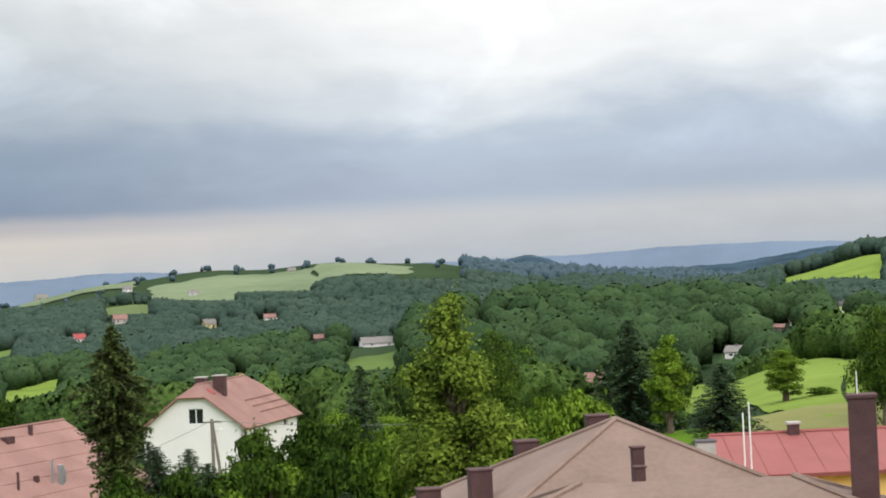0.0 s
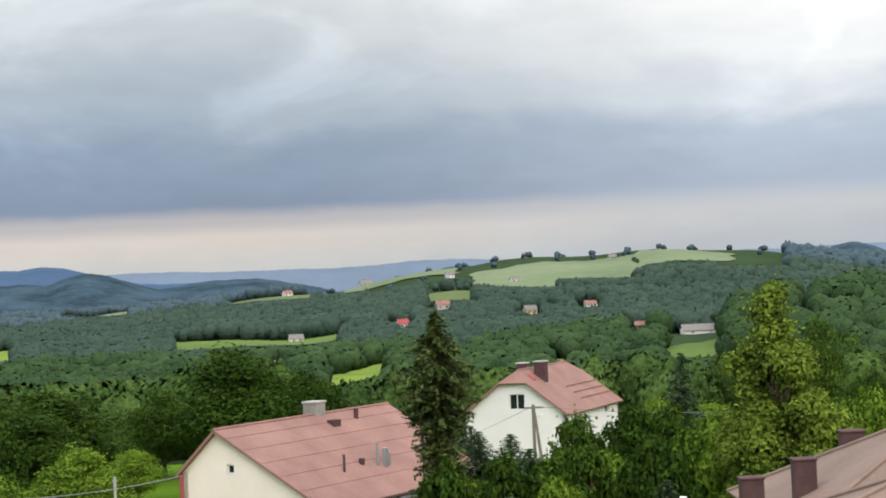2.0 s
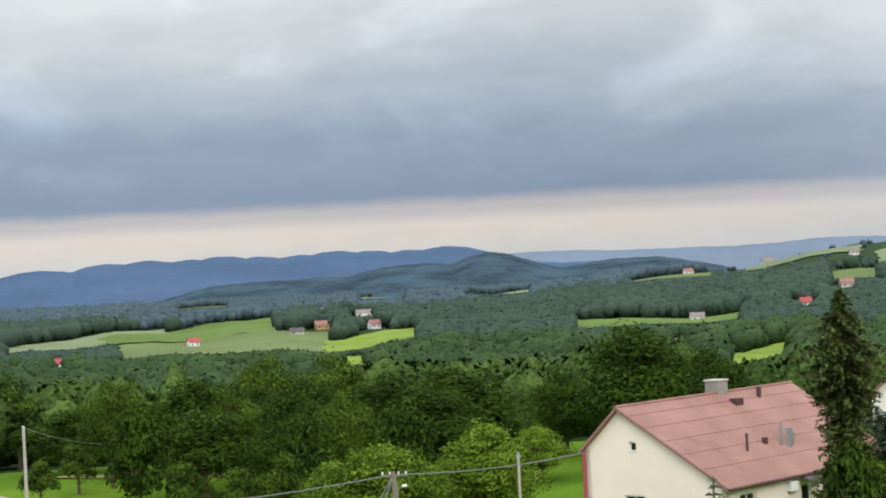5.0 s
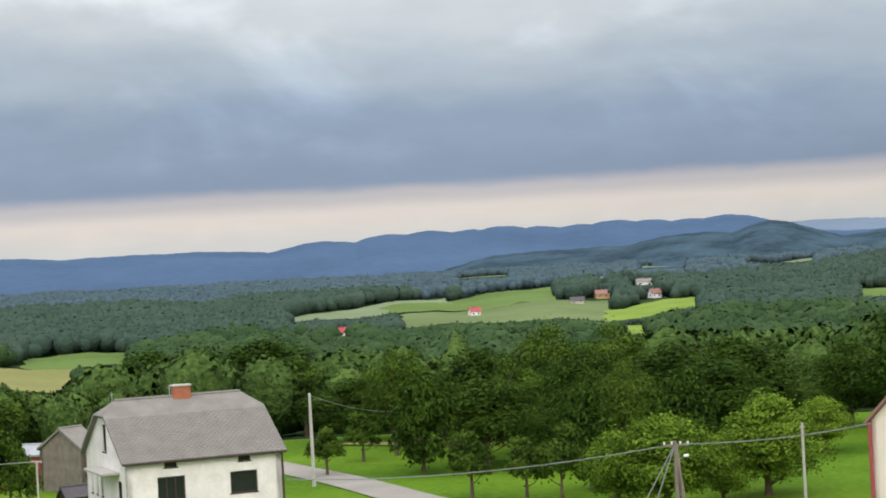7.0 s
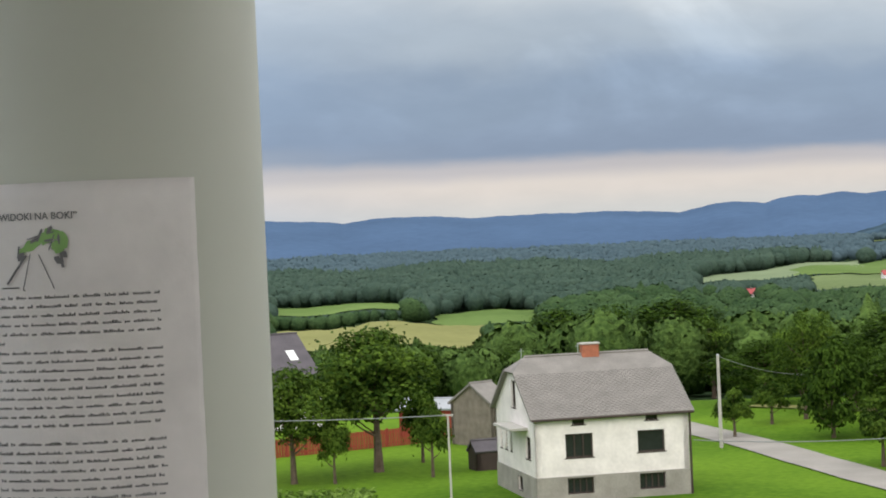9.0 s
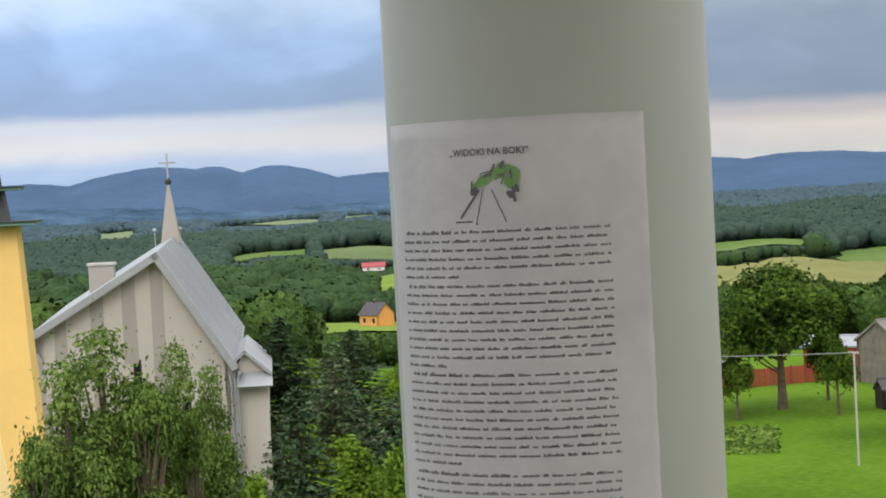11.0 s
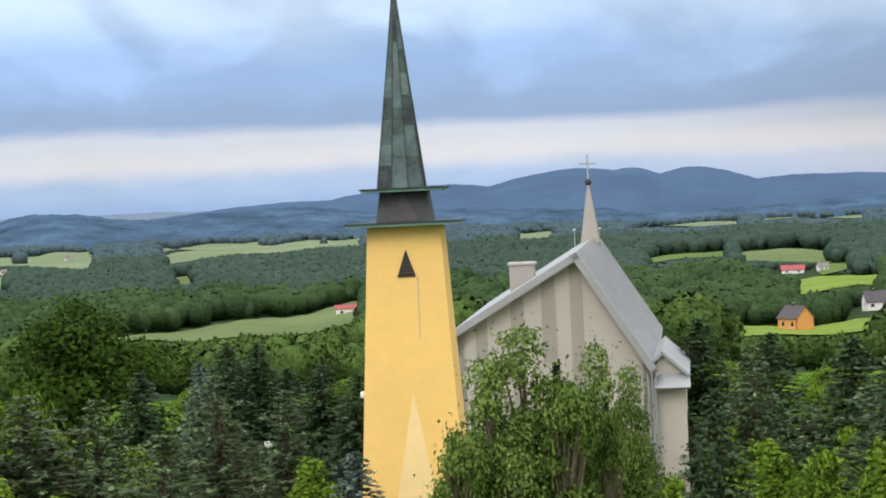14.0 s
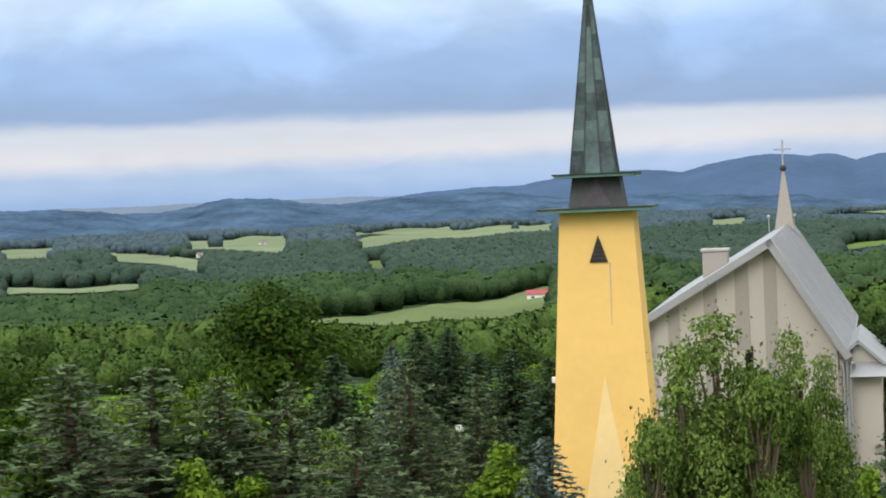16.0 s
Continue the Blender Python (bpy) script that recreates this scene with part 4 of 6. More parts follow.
def hip_roof_block(name, label, center, yaw, L, W, eave, apex, wall, roof, ridge_len=0.0, chimneys=(), category="building"):
    t = holder(name, Matrix.Translation(center) @ Matrix.Rotation(yaw, 4, "Z"), label, category)
    for m, ln in ((pose(-L / 2, -W / 2, 0), L), (pose(L / 2, -W / 2, 0, 0, 0, 90), W), (pose(L / 2, W / 2, 0, 0, 0, 180), L), (pose(-L / 2, W / 2, 0, 0, 0, -90), W)):
        part("wall", wall_sheet([(0, eave), (ln, eave)], [], 0.3), wall, t).matrix_local = m
    o, r = 0.5, ridge_len / 2
    e = eave - 0.1
    a, b, c, d = (-L / 2 - o, -W / 2 - o, e), (L / 2 + o, -W / 2 - o, e), (L / 2 + o, W / 2 + o, e), (-L / 2 - o, W / 2 + o, e)
    p, q = (-r, 0, apex), (r, 0, apex)
    if ridge_len:
        faces = ((a, b, q, p), (b, c, q), (c, d, p, q), (d, a, p))
    else:
        faces = ((a, b, p), (b, c, p), (c, d, p), (d, a, p))
    for f in faces:
        part("roof_slope", slab(f, 0.12), roof, t)
    for k, (s, end) in enumerate(((a, p), (b, q), (c, q), (d, p))):
        part("hip_cap", tube(bmesh.new(), [s, end], [0.1, 0.1], 6), roof, t)
    for x, y, z0, z1, wx, wy in chimneys:
        ch = part("chimney", boxed(x - wx / 2, x + wx / 2, y - wy / 2, y + wy / 2, z0, z1, 0.01), M["dark_brick"], t)
        part("cap", boxed(x - wx / 2 - 0.05, x + wx / 2 + 0.05, y - wy / 2 - 0.05, y + wy / 2 + 0.05, z1, z1 + 0.08, 0.02), M["concrete"], ch)
    return t



# brown hip-roofed building close below the tower, and the red-roofed wing beyond it
def plan_box(az, r, yaw):
    p = place(az, r)
    return Vector((p.x, p.y, 0)), radians(yaw)


c, yw = plan_box(-4.4, 68, -4.4 + 14)
brown = hip_roof_block("building", "large building with a brown hipped metal roof and dark chimneys", c, yw, 11.0, 11.0, 7.0, 9.8, M["yellow_wall"], M["brown_roof"])
c, yw = plan_box(-6.2, 56.5, -6.2 + 1)
front_wing = hip_roof_block("building", "lower front wing with a brown hipped metal roof", c, yw, 14.0, 8.4, 7.3, 9.0, M["yellow_wall"], M["brown_roof"], ridge_len=5.6)


def roof_chimney(owner, az, r, top_el, w, low=1.6):
    """A chimney on a roof, by its bearing, distance and the height of its top in degrees."""
    z1 = EYE + r * math.tan(radians(top_el))
    p = owner.matrix_world.inverted() @ place(az, r, z1)
    ch = part("chimney", boxed(p.x - w / 2, p.x + w / 2, p.y - w / 2, p.y + w / 2, z1 - low, z1 - 0.07, 0.01), M["dark_brick"], owner)
    part("cap", boxed(p.x - w / 2 - 0.04, p.x + w / 2 + 0.04, p.y - w / 2 - 0.04, p.y + w / 2 + 0.04, z1 - 0.07, z1, 0.02), M["dark_brick"], ch)


roof_chimney(brown, 0.73, 63, -5.98, 0.66, 8.0)
roof_chimney(brown, -0.67, 66, -5.53, 0.68, 8.0)
roof_chimney(brown, -1.96, 70.5, -4.83, 0.74, 6.0)
roof_chimney(brown, -3.89, 73, -4.23, 0.72)
roof_chimney(brown, -4.93, 62.5, -5.12, 0.34)
roof_chimney(brown, -4.96, 61.5, -5.64, 0.30)
stack = holder("chimney", Matrix.Translation(place(-10.9, 57, 6.4)) @ Matrix.Rotation(radians(-10), 4, "Z"), "tall dark brown square chimney stack", "chimney")
part("shaft", boxed(-0.36, 0.36, -0.36, 0.36, -7.0, 4.55, 0.015), M["dark_brick"], stack)
part("cap", boxed(-0.40, 0.40, -0.40, 0.40, 4.55, 4.66, 0.02), M["dark_brick"], stack)
part("mast", tube(bmesh.new(), [(-0.1, 0.1, 4.6), (-0.1, 0.1, 5.25)], [0.02, 0.012], 6), M["frame_white"], stack, "white whip aerial")
stub = holder("chimney", Matrix.Translation(place(-10.45, 53, 7.4)), "short dark chimney with a light cap", "chimney")
part("shaft", boxed(-0.2, 0.2, -0.2, 0.2, -8.0, 1.15, 0.01), M["dark_brick"], stub)
part("cap", boxed(-0.26, 0.26, -0.26, 0.26, 1.15, 1.23, 0.015), M["concrete"], stub)
R0, R1 = place(-7.6, 74.5), place(-15.5, 76.5)
R0.z = R1.z = 0
red_wing = house("building", "long yellow building with a low red metal roof", R0, heading(R0, R1), 13.0, 9.0, 7.15, 8.05, M["yellow_wall"], M["red_roof"], over=0.5,
                 chimneys=((2.6, 4.3, 7.8, 8.5, 0.4, 0.4, M["dark_brick"]),), category="building")
for k in range(14):
    part("roof_seam", slab([(k * 1.0 - 0.015, -0.5, 7.205), (k * 1.0 + 0.015, -0.5, 7.205), (k * 1.0 + 0.015, 4.4, 8.20), (k * 1.0 - 0.015, 4.4, 8.20)], 0.03), M["red_roof"], red_wing)
hatch = holder("roof_hatch", Matrix.Translation(place(-6.75, 72, 8.55)), "small pale roof hatch", "hatch")
part("frame", boxed(-0.32, 0.32, -0.3, 0.3, -0.9, 0.05, 0.02), M["concrete"], hatch)
part("lid", boxed(-0.36, 0.36, -0.34, 0.34, 0.05, 0.12, 0.02), M["dark_roof"], hatch)
for az, dz in ((-7.95, 0.0), (-7.78, -0.35)):
    mast = holder("flag_pole", Matrix.Translation(place(az, 71, 0)), "slim white pole beside the red roof", "pole", "white poles")
    part("pole", tube(bmesh.new(), [(0, 0, 0), (0, 0, 9.85 + dz)], [0.04, 0.025], 8), M["frame_white"], mast)
    part("finial", tube(bmesh.new(), [(0, 0, 9.85 + dz), (0, 0, 9.95 + dz)], [0.035, 0.02], 8), M["frame_white"], mast)


# ---- church and bell tower ----
def frustum(bm, w0, z0, w1, z1, cx=0.0, cy=0.0):
    a = [bm.verts.new((sx * w0 / 2, sy * w0 / 2, z0)) for sx, sy in ((-1, -1), (1, -1), (1, 1), (-1, 1))]
    b = [bm.verts.new((cx + sx * w1 / 2, cy + sy * w1 / 2, z1)) for sx, sy in ((-1, -1), (1, -1), (1, 1), (-1, 1))]
    bm.faces.new(a[::-1])
    bm.faces.new(b)
    for k in range(4):
        bm.faces.new((a[k], a[(k + 1) % 4], b[(k + 1) % 4], b[k]))
    return bm


def bell_tower():
    p = place(61.22, 76.5, 0)
    t = holder("bell_tower", Matrix.Translation(p) @ Matrix.Rotation(radians(61.2 - 5), 4, "Z"), "tapering yellow bell tower with a green copper spire", "church tower")

    def face_y(z):
        return -(4.3 + (2.58 - 4.3) * (z + 1) / 15.2) / 2

    part("shaft", frustum(bmesh.new(), 4.3, -1.0, 2.58, 14.2), M["yellow_wall"], t)
    # triangular belfry opening with a dark surround, and the tall pale triangle below
    for name, x, z0, z1, hw, m, d in (("belfry_opening", 0.05, 12.42, 13.38, 0.33, M["frame_dark"], 0.05), ("pale_panel", 0.12, 1.5, 8.45, 1.25, M["pale_yellow"], 0.03)):
        bm = bmesh.new()
        front = [bm.verts.new((x + dx, face_y(z) - d, z)) for dx, z in ((-hw, z0), (hw, z0), (0, z1))]
        back = [bm.verts.new((x + dx, face_y(z) + 0.2, z)) for dx, z in ((-hw, z0), (hw, z0), (0, z1))]
        bm.faces.new(front)
        bm.faces.new(back[::-1])
        for i in range(3):
            bm.faces.new((front[i], back[i], back[(i + 1) % 3], front[(i + 1) % 3]))
        part(name, bm, m, t)
    for k in range(5):
        z = 12.52 + k * 0.15
        w = 0.30 * (1 - (z - 12.42) / 0.96)
        part("louvre", boxed(0.05 - w, 0.05 + w, face_y(z) - 0.09, face_y(z) - 0.05, z, z + 0.05), M["copper_dark"], t)
    part("stain", slab([(0.42, face_y(12.4) - 0.004, 12.4), (0.46, face_y(12.4) - 0.004, 12.4), (0.45, face_y(10.2) - 0.004, 10.2), (0.43, face_y(10.2) - 0.004, 10.2)], 0.003), M["grey_band"], t, "thin dark run-off streak")
    for w, z, h in ((3.92, 14.22, 0.09), (2.86, 15.44, 0.08)):
        plate = part("cornice", frustum(bmesh.new(), w, z, w + 0.04, z + h), M["verdigris"], t, "thin green copper cornice plate")
        part("rim", frustum(bmesh.new(), w + 0.12, z + h, w + 0.14, z + h + 0.05), M["copper_dark"], plate)
    part("neck", frustum(bmesh.new(), 1.98, 14.36, 1.66, 15.44), M["copper_dark"], t, "dark metal neck under the spire")
    bm = bmesh.new()
    y = -0.93
    f = [bm.verts.new(v) for v in ((-0.55, y - 0.07, 14.40), (0.55, y - 0.07, 14.40), (0, y + 0.05, 15.38), (-0.55, y + 0.2, 14.40), (0.55, y + 0.2, 14.40), (0, y + 0.3, 15.38))]
    for q in ((0, 1, 2), (5, 4, 3), (0, 3, 4, 1), (1, 4, 5, 2), (2, 5, 3, 0)):
        bm.faces.new([f[i] for i in q])
    part("sound_gable", bm, M["dark_roof"], t)
    # spire: patina sheets between standing seams
    W0, Z0, Z1 = 1.64, 15.56, 22.75
    spire = part("spire", frustum(bmesh.new(), W0 - 0.04, Z0, 0.05, Z1), M["copper_dark"], t, "patinated copper spire")
    spire.location.x = -0.09
    rs = random.Random(4)
    for side in range(4):
        rot = Matrix.Rotation(radians(90 * side), 4, "Z")
        for c0, c1 in ((-1, -0.36), (-0.36, 0.36), (0.36, 1)):
            z = Z0
            while z < Z1 - 0.5:
                zt = min(z + 0.7 + 0.5 * rs.random(), Z1 - 0.1)
                bm = bmesh.new()

                def pt(c, zz, o):
                    h = W0 / 2 * (1 - (zz - Z0) / (Z1 - Z0 + 0.15))
                    return rot @ Vector((c * h, -h - o, zz))

                fr = [bm.verts.new(pt(c, zz, 0.012)) for c, zz in ((c0 * 0.985, z + 0.012), (c1 * 0.985, z + 0.012), (c1 * 0.985, zt), (c0 * 0.985, zt))]
                bk = [bm.verts.new(pt(c, zz, -0.03)) for c, zz in ((c0 * 0.985, z + 0.012), (c1 * 0.985, z + 0.012), (c1 * 0.985, zt), (c0 * 0.985, zt))]
                bm.faces.new(fr)
                for i in range(4):
                    bm.faces.new((fr[i], bk[i], bk[(i + 1) % 4], fr[(i + 1) % 4]))
                part("copper_sheet", bm, M["copper"], spire)
                z = zt
        for c in (-1, -0.36, 0.36):
            a, b = [rot @ Vector((c * h, -h - 0.02, zz)) for h, zz in ((W0 / 2, Z0), (0.03, Z1))]
            part("seam", tube(bmesh.new(), [a, b], [0.025, 0.012], 4), M["copper_dark"], spire)
    part("lamp", boxed(-1.78, -1.60, -1.5, -1.32, 8.2, 8.42, 0.03), M["frame_white"], t)
    return t


bell_tower()


def church():
    p, q = place(56.67, 88, 0), place(56.10, 107, 0)
    yaw = heading(p, q) - math.pi / 2
    t = holder("church", Matrix.Translation(p) @ Matrix.Rotation(yaw, 4, "Z"), "grey rendered church with a steep zinc roof", "church")
    # front gable: x from -5.15 (eave 9.5) over the apex at 0 (12.55) to 2.85 (8.0)
    xl, xr, zl, za, zr, LN = -5.15, 2.85, 9.5, 12.5, 8.0, 19.0
    slits = [(-3.95, 6.6, 0.32, 3.0), (-1.05, 6.6, 0.34, 3.4), (0.9, 5.2, 0.34, 3.0)]
    part("wall", wall_sheet([(xl, zl), (0, za), (xr, zr)], slits, 0.35), M["grey_render"], t, "light grey rendered gable wall")
    for x, z, w, h in slits:
        pane_window(t, pose(x, 0.12, z), w, h, M["frame_dark"], 0, sill=False)
    for x0, x1 in ((-4.35, -3.85), (-2.85, -2.3), (-1.55, -0.98), (-0.36, 0.16)):
        bm = bmesh.new()
        def top(x):
            return (zl + (za - zl) * (x - xl) / -xl) if x <= 0 else za + (zr - za) * x / xr
        xs = sorted([x0, x1] + ([0.0] if x0 < 0 < x1 else []))
        zlow = 8.15 if x0 in (-4.35, -1.55) else 3.0
        for a, b in zip(xs, xs[1:]):
            v = [bm.verts.new(c) for c in ((a, -0.025, zlow), (b, -0.025, zlow), (b, -0.025, top(b) - 0.1), (a, -0.025, top(a) - 0.1), (a, 0.0, zlow), (b, 0.0, zlow), (b, 0.0, top(b) - 0.1), (a, 0.0, top(a) - 0.1))]
            for f in ((0, 1, 2, 3), (0, 4, 5, 1), (3, 2, 6, 7), (0, 3, 7, 4), (1, 5, 6, 2)):
                bm.faces.new([v[i] for i in f])
        part("pilaster_strip", bm, M["grey_band"], t, "darker grey plaster strip")
    right = part("wall", wall_sheet([(0, zr), (LN, zr)], [], 0.35), M["grey_render"], t)
    right.matrix_local = pose(xr, 0, 0, 0, 0, 90)
    left = part("wall", wall_sheet([(0, zl), (LN, zl)], [], 0.35), M["grey_render"], t)
    left.matrix_local = pose(xl, LN, 0, 0, 0, -90)
    back = part("wall", wall_sheet([(-xr, zr), (0, za), (-xl, zl)], [], 0.35), M["grey_render"], t)
    back.matrix_local = pose(0, LN, 0, 0, 0, 180)
    rise = 0.42
    sr, sl = (za - zr) / xr, (za - zl) / -xl
    part("roof", slab([(0, -0.45, za + 0.18), (xr + 0.25, -0.45, zr - 0.25 * sr + 0.18), (xr + 0.25, LN, zr - 0.25 * sr + 0.18 + rise), (0, LN, za + 0.18 + rise)], 0.16), M["zinc"], t, "grey zinc roof slope with seams")
    part("roof", slab([(xl - 0.35, -0.45, zl - 0.35 * sl + 0.18), (0, -0.45, za + 0.18), (0, LN, za + 0.18 + rise), (xl - 0.35, LN, zl - 0.35 * sl + 0.18 + rise)], 0.16), M["zinc"], t, "grey zinc roof slope with seams")
    for k in range(1, 24):
        y = -0.4 + k * 0.8
        part("roof_seam", tube(bmesh.new(), [(0.03, y, za + 0.2 + rise * y / LN), (xr + 0.2, y, zr - 0.2 * sr + 0.2 + rise * y / LN)], [0.02, 0.02], 4), M["zinc"], t)
    for a, b in (((xl - 0.35, zl - 0.35 * sl + 0.16), (0, za + 0.16)), ((0, za + 0.16), (xr + 0.25, zr - 0.25 * sr + 0.16))):
        part("verge_board", slab([(a[0], -0.52, a[1] + 0.05), (b[0], -0.52, b[1] + 0.05), (b[0], -0.45, b[1] + 0.05), (a[0], -0.45, a[1] + 0.05)], 0.30), M["zinc"], t)
    ch = part("chimney", boxed(-3.35, -2.25, 6.0, 7.0, 9.0, 12.05, 0.02), M["grey_band"], t, "grey rendered chimney")
    part("cap", boxed(-3.42, -2.18, 5.93, 7.07, 12.05, 12.17, 0.02), M["concrete"], ch)
    # ridge turret with ball and cross
    base_y, zb = 14.5, za + 0.4
    tur = part("ridge_turret", frustum(bmesh.new(), 0.92, zb - 0.2, 0.09, zb + 2.65), M["grey_band"], t, "slim grey turret with a cross")
    tur.matrix_local = pose(-0.1, base_y, 0)
    bm = bmesh.new()
    bmesh.ops.create_uvsphere(bm, u_segments=12, v_segments=8, radius=0.16, matrix=Matrix.Translation((0, 0, zb + 2.73)))
    part("ball", bm, M["frame_dark"], tur)
    cr = bmesh.new()
    box(cr, -0.04, 0.04, -0.04, 0.04, zb + 2.85, zb + 4.07)
    box(cr, -0.42, -0.04, -0.035, 0.035, zb + 3.58, zb + 3.66)
    box(cr, 0.04, 0.42, -0.035, 0.035, zb + 3.58, zb + 3.66)
    part("cross", cr, M["metal_grey"], tur)
    for dx in (-0.75, 0.45):
        part("finial", tube(bmesh.new(), [(dx, -0.2, zb - 0.3), (dx, -0.2, zb + 0.45)], [0.03, 0.02], 6), M["metal_grey"], tur)
        b2 = bmesh.new()
        bmesh.ops.create_uvsphere(b2, u_segments=8, v_segments=6, radius=0.09, matrix=Matrix.Translation((dx, -0.2, zb + 0.45)))
        part("knob", b2, M["metal_grey"], tur)
    # side gable at the right, its ridge beside the main roof's eave
    g0, gp, g1, gy = xr + 0.02, xr + 0.5, xr + 1.4, 0.35
    part("side_wall", wall_sheet([(0, 7.6), (gp - g0, 8.3), (g1 - g0, 7.4)], [], 0.3), M["grey_render"], t).matrix_local = pose(g0, gy, 0)
    part("side_wall", wall_sheet([(0, 7.55), (9, 7.55)], [], 0.3), M["grey_render"], t).matrix_local = pose(g1, gy + 0.3, 0, 0, 0, 90)
    part("side_roof", slab([(gp, gy - 0.3, 8.45), (g1 + 0.2, gy - 0.3, 7.45), (g1 + 0.2, gy + 9, 7.45), (gp, gy + 9, 8.45)], 0.12), M["zinc"], t)
    part("side_roof", slab([(g0 - 0.35, gy - 0.3, 7.75), (gp, gy - 0.3, 8.45), (gp, gy + 9, 8.45), (g0 - 0.35, gy + 9, 7.75)], 0.12), M["zinc"], t)
    part("skirt_roof", slab([(g0 + 0.1, gy - 0.62, 6.95), (g1 + 0.2, gy - 0.62, 6.95), (g1 + 0.2, gy - 0.02, 7.5), (g0 + 0.1, gy - 0.02, 7.5)], 0.08), M["zinc"], t)
    for dx in (-0.16, 0.06, 0.24):
        part("downpipe", tube(bmesh.new(), [(xr + dx, -0.12, 7.6), (xr + dx * 0.6, -0.18, 7.0), (xr + dx * 0.6, -0.18, 0)], [0.04, 0.04, 0.04], 8), M["zinc"], t)
    part("gutter", tube(bmesh.new(), [(xr + 0.28, -0.45, 7.55), (xr + 0.28, 1.0, 7.55)], [0.08, 0.08], 8), M["zinc"], t)
    return t


church()


# ---- road, yard, poles and wires ----
def strip(name, label, pts, width, material, lift=0.17):
    """A path on the land through points given as bearing and distance."""
    P = [place(a, r) for a, r in pts]
    V, n = [], len(P)
    for i in range(n):
        d = P[min(i + 1, n - 1)] - P[max(i - 1, 0)]
        s = Vector((-d.y, d.x, 0)).normalized() * width / 2
        V += [P[i] + s + Vector((0, 0, lift)), P[i] - s + Vector((0, 0, lift))]
    F = [(2 * i, 2 * i + 1, 2 * i + 3, 2 * i + 2) for i in range(n - 1)]
    ob = new(name, mesh_quads(name, [tuple(v) for v in V], F, material))
    return tagged(ob, label, "road", kind="structure")


def smooth_line(pts, n):
    a = np.array(pts, float)
    k = np.linspace(0, len(a) - 1, n)
    return [(float(np.interp(t, range(len(a)), a[:, 0])), float(np.interp(t, range(len(a)), a[:, 1]))) for t in k]


strip("road", "narrow worn grey village road across the grass", smooth_line([(36.5, 185), (33.6, 163), (31.6, 148), (30.2, 139), (28.6, 128), (27.0, 119), (24.5, 108), (21, 98), (15, 88)], 60), 3.2, M["asphalt"])
strip("track", "pale worn track over the grass", smooth_line([(30.2, 165), (27, 158), (23, 155), (18, 150)], 30), 2.0, M["field_tan"], 0.19)


def cable(name, label, a, b, sag, rad=0.028):
    """A hanging wire between two points."""
    a, b = Vector(a), Vector(b)
    pts = [a.lerp(b, k) - Vector((0, 0, sag * 4 * k * (1 - k))) for k in np.linspace(0, 1, 17)]
    ob = part(name, tube(bmesh.new(), pts, [rad] * 17, 5), M["wire"])
    return tagged(ob, label, "cable")


def a_pole(label, az, r, h, strut):
    """A wooden utility pole with a slanting strut, crossarm, insulators and a lamp."""
    t = holder("utility_pole", Matrix.Translation(place(az, r)) @ Matrix.Rotation(radians(az), 4, "Z"), label, "utility pole", "wooden poles")
    part("post", tube(bmesh.new(), [(0, 0, -0.5), (0, 0, h)], [0.13, 0.09], 10), M["old_wood"], t)
    part("strut", tube(bmesh.new(), [(strut, 0, -0.5), (0.05, 0, h - 0.25)], [0.12, 0.08], 10), M["old_wood"], t)
    arm = part("crossarm", boxed(-0.55, 0.65, -0.05, 0.05, h - 0.25, h - 0.15, 0.01), M["old_wood"], t)
    for x in (-0.5, -0.15, 0.25, 0.6):
        part("insulator", tube(bmesh.new(), [(x, 0, h - 0.15), (x, 0, h - 0.02)], [0.035, 0.05], 8), M["frame_white"], arm)
    part("lamp_arm", tube(bmesh.new(), [(0.1, 0, h - 0.9), (0.45, -0.2, h - 0.7)], [0.02, 0.02], 6), M["metal_grey"], t)
    part("lamp_head", boxed(0.38, 0.62, -0.32, -0.12, h - 0.74, h - 0.62, 0.03), M["frame_white"], t)
    return t


a_pole("brown wooden utility pole with a slanting strut before the white house", 6.45, 133, 6.05, 0.75)
a_pole("brown wooden utility pole with a strut and wires", 21.12, 100, 5.3, 0.55)
post = holder("utility_pole", Matrix.Translation(place(17.73, 112)), "plain weathered concrete pole", "utility pole")
part("post", tube(bmesh.new(), [(0, 0, -0.5), (0, 0, 4.8)], [0.09, 0.07], 8), M["concrete"], post)
part("bracket", boxed(-0.12, 0.12, -0.04, 0.04, 4.55, 4.65), M["metal_grey"], post)
lamp = holder("street_lamp", Matrix.Translation(place(30.87, 136)), "slim pale concrete roadside pole", "pole")
part("post", tube(bmesh.new(), [(0, 0, -0.5), (0, 0, 6.0)], [0.13, 0.09], 10), M["concrete"], lamp)
part("cap", tube(bmesh.new(), [(0, 0, 6.0), (0, 0, 6.06)], [0.10, 0.06], 10), M["metal_grey"], lamp)
tee = holder("clothes_post", Matrix.Translation(place(38.18, 105)), "grey metal post with a long wire", "post")
part("post", tube(bmesh.new(), [(0, 0, -0.5), (0, 0, 5.66)], [0.06, 0.05], 8), M["concrete"], tee)
part("arm", boxed(-0.3, 0.3, -0.04, 0.04, 5.58, 5.66), M["concrete"], tee)
P = place(21.12, 100)
top = P + Vector((0, 0, 5.15))
cable("cable", "overhead wire to the bungalow", top, place(15.9, 110, 4.85), 0.25)
cable("cable", "overhead wire across the road to the grey house", top, place(31.6, 113.8, 3.0), 0.5)
cable("cable", "thin stay wire from the wooden pole", top, place(22.3, 98), 0.0)
cable("cable", "thin stay wire from the wooden pole", top, place(22.9, 98.5), 0.0)
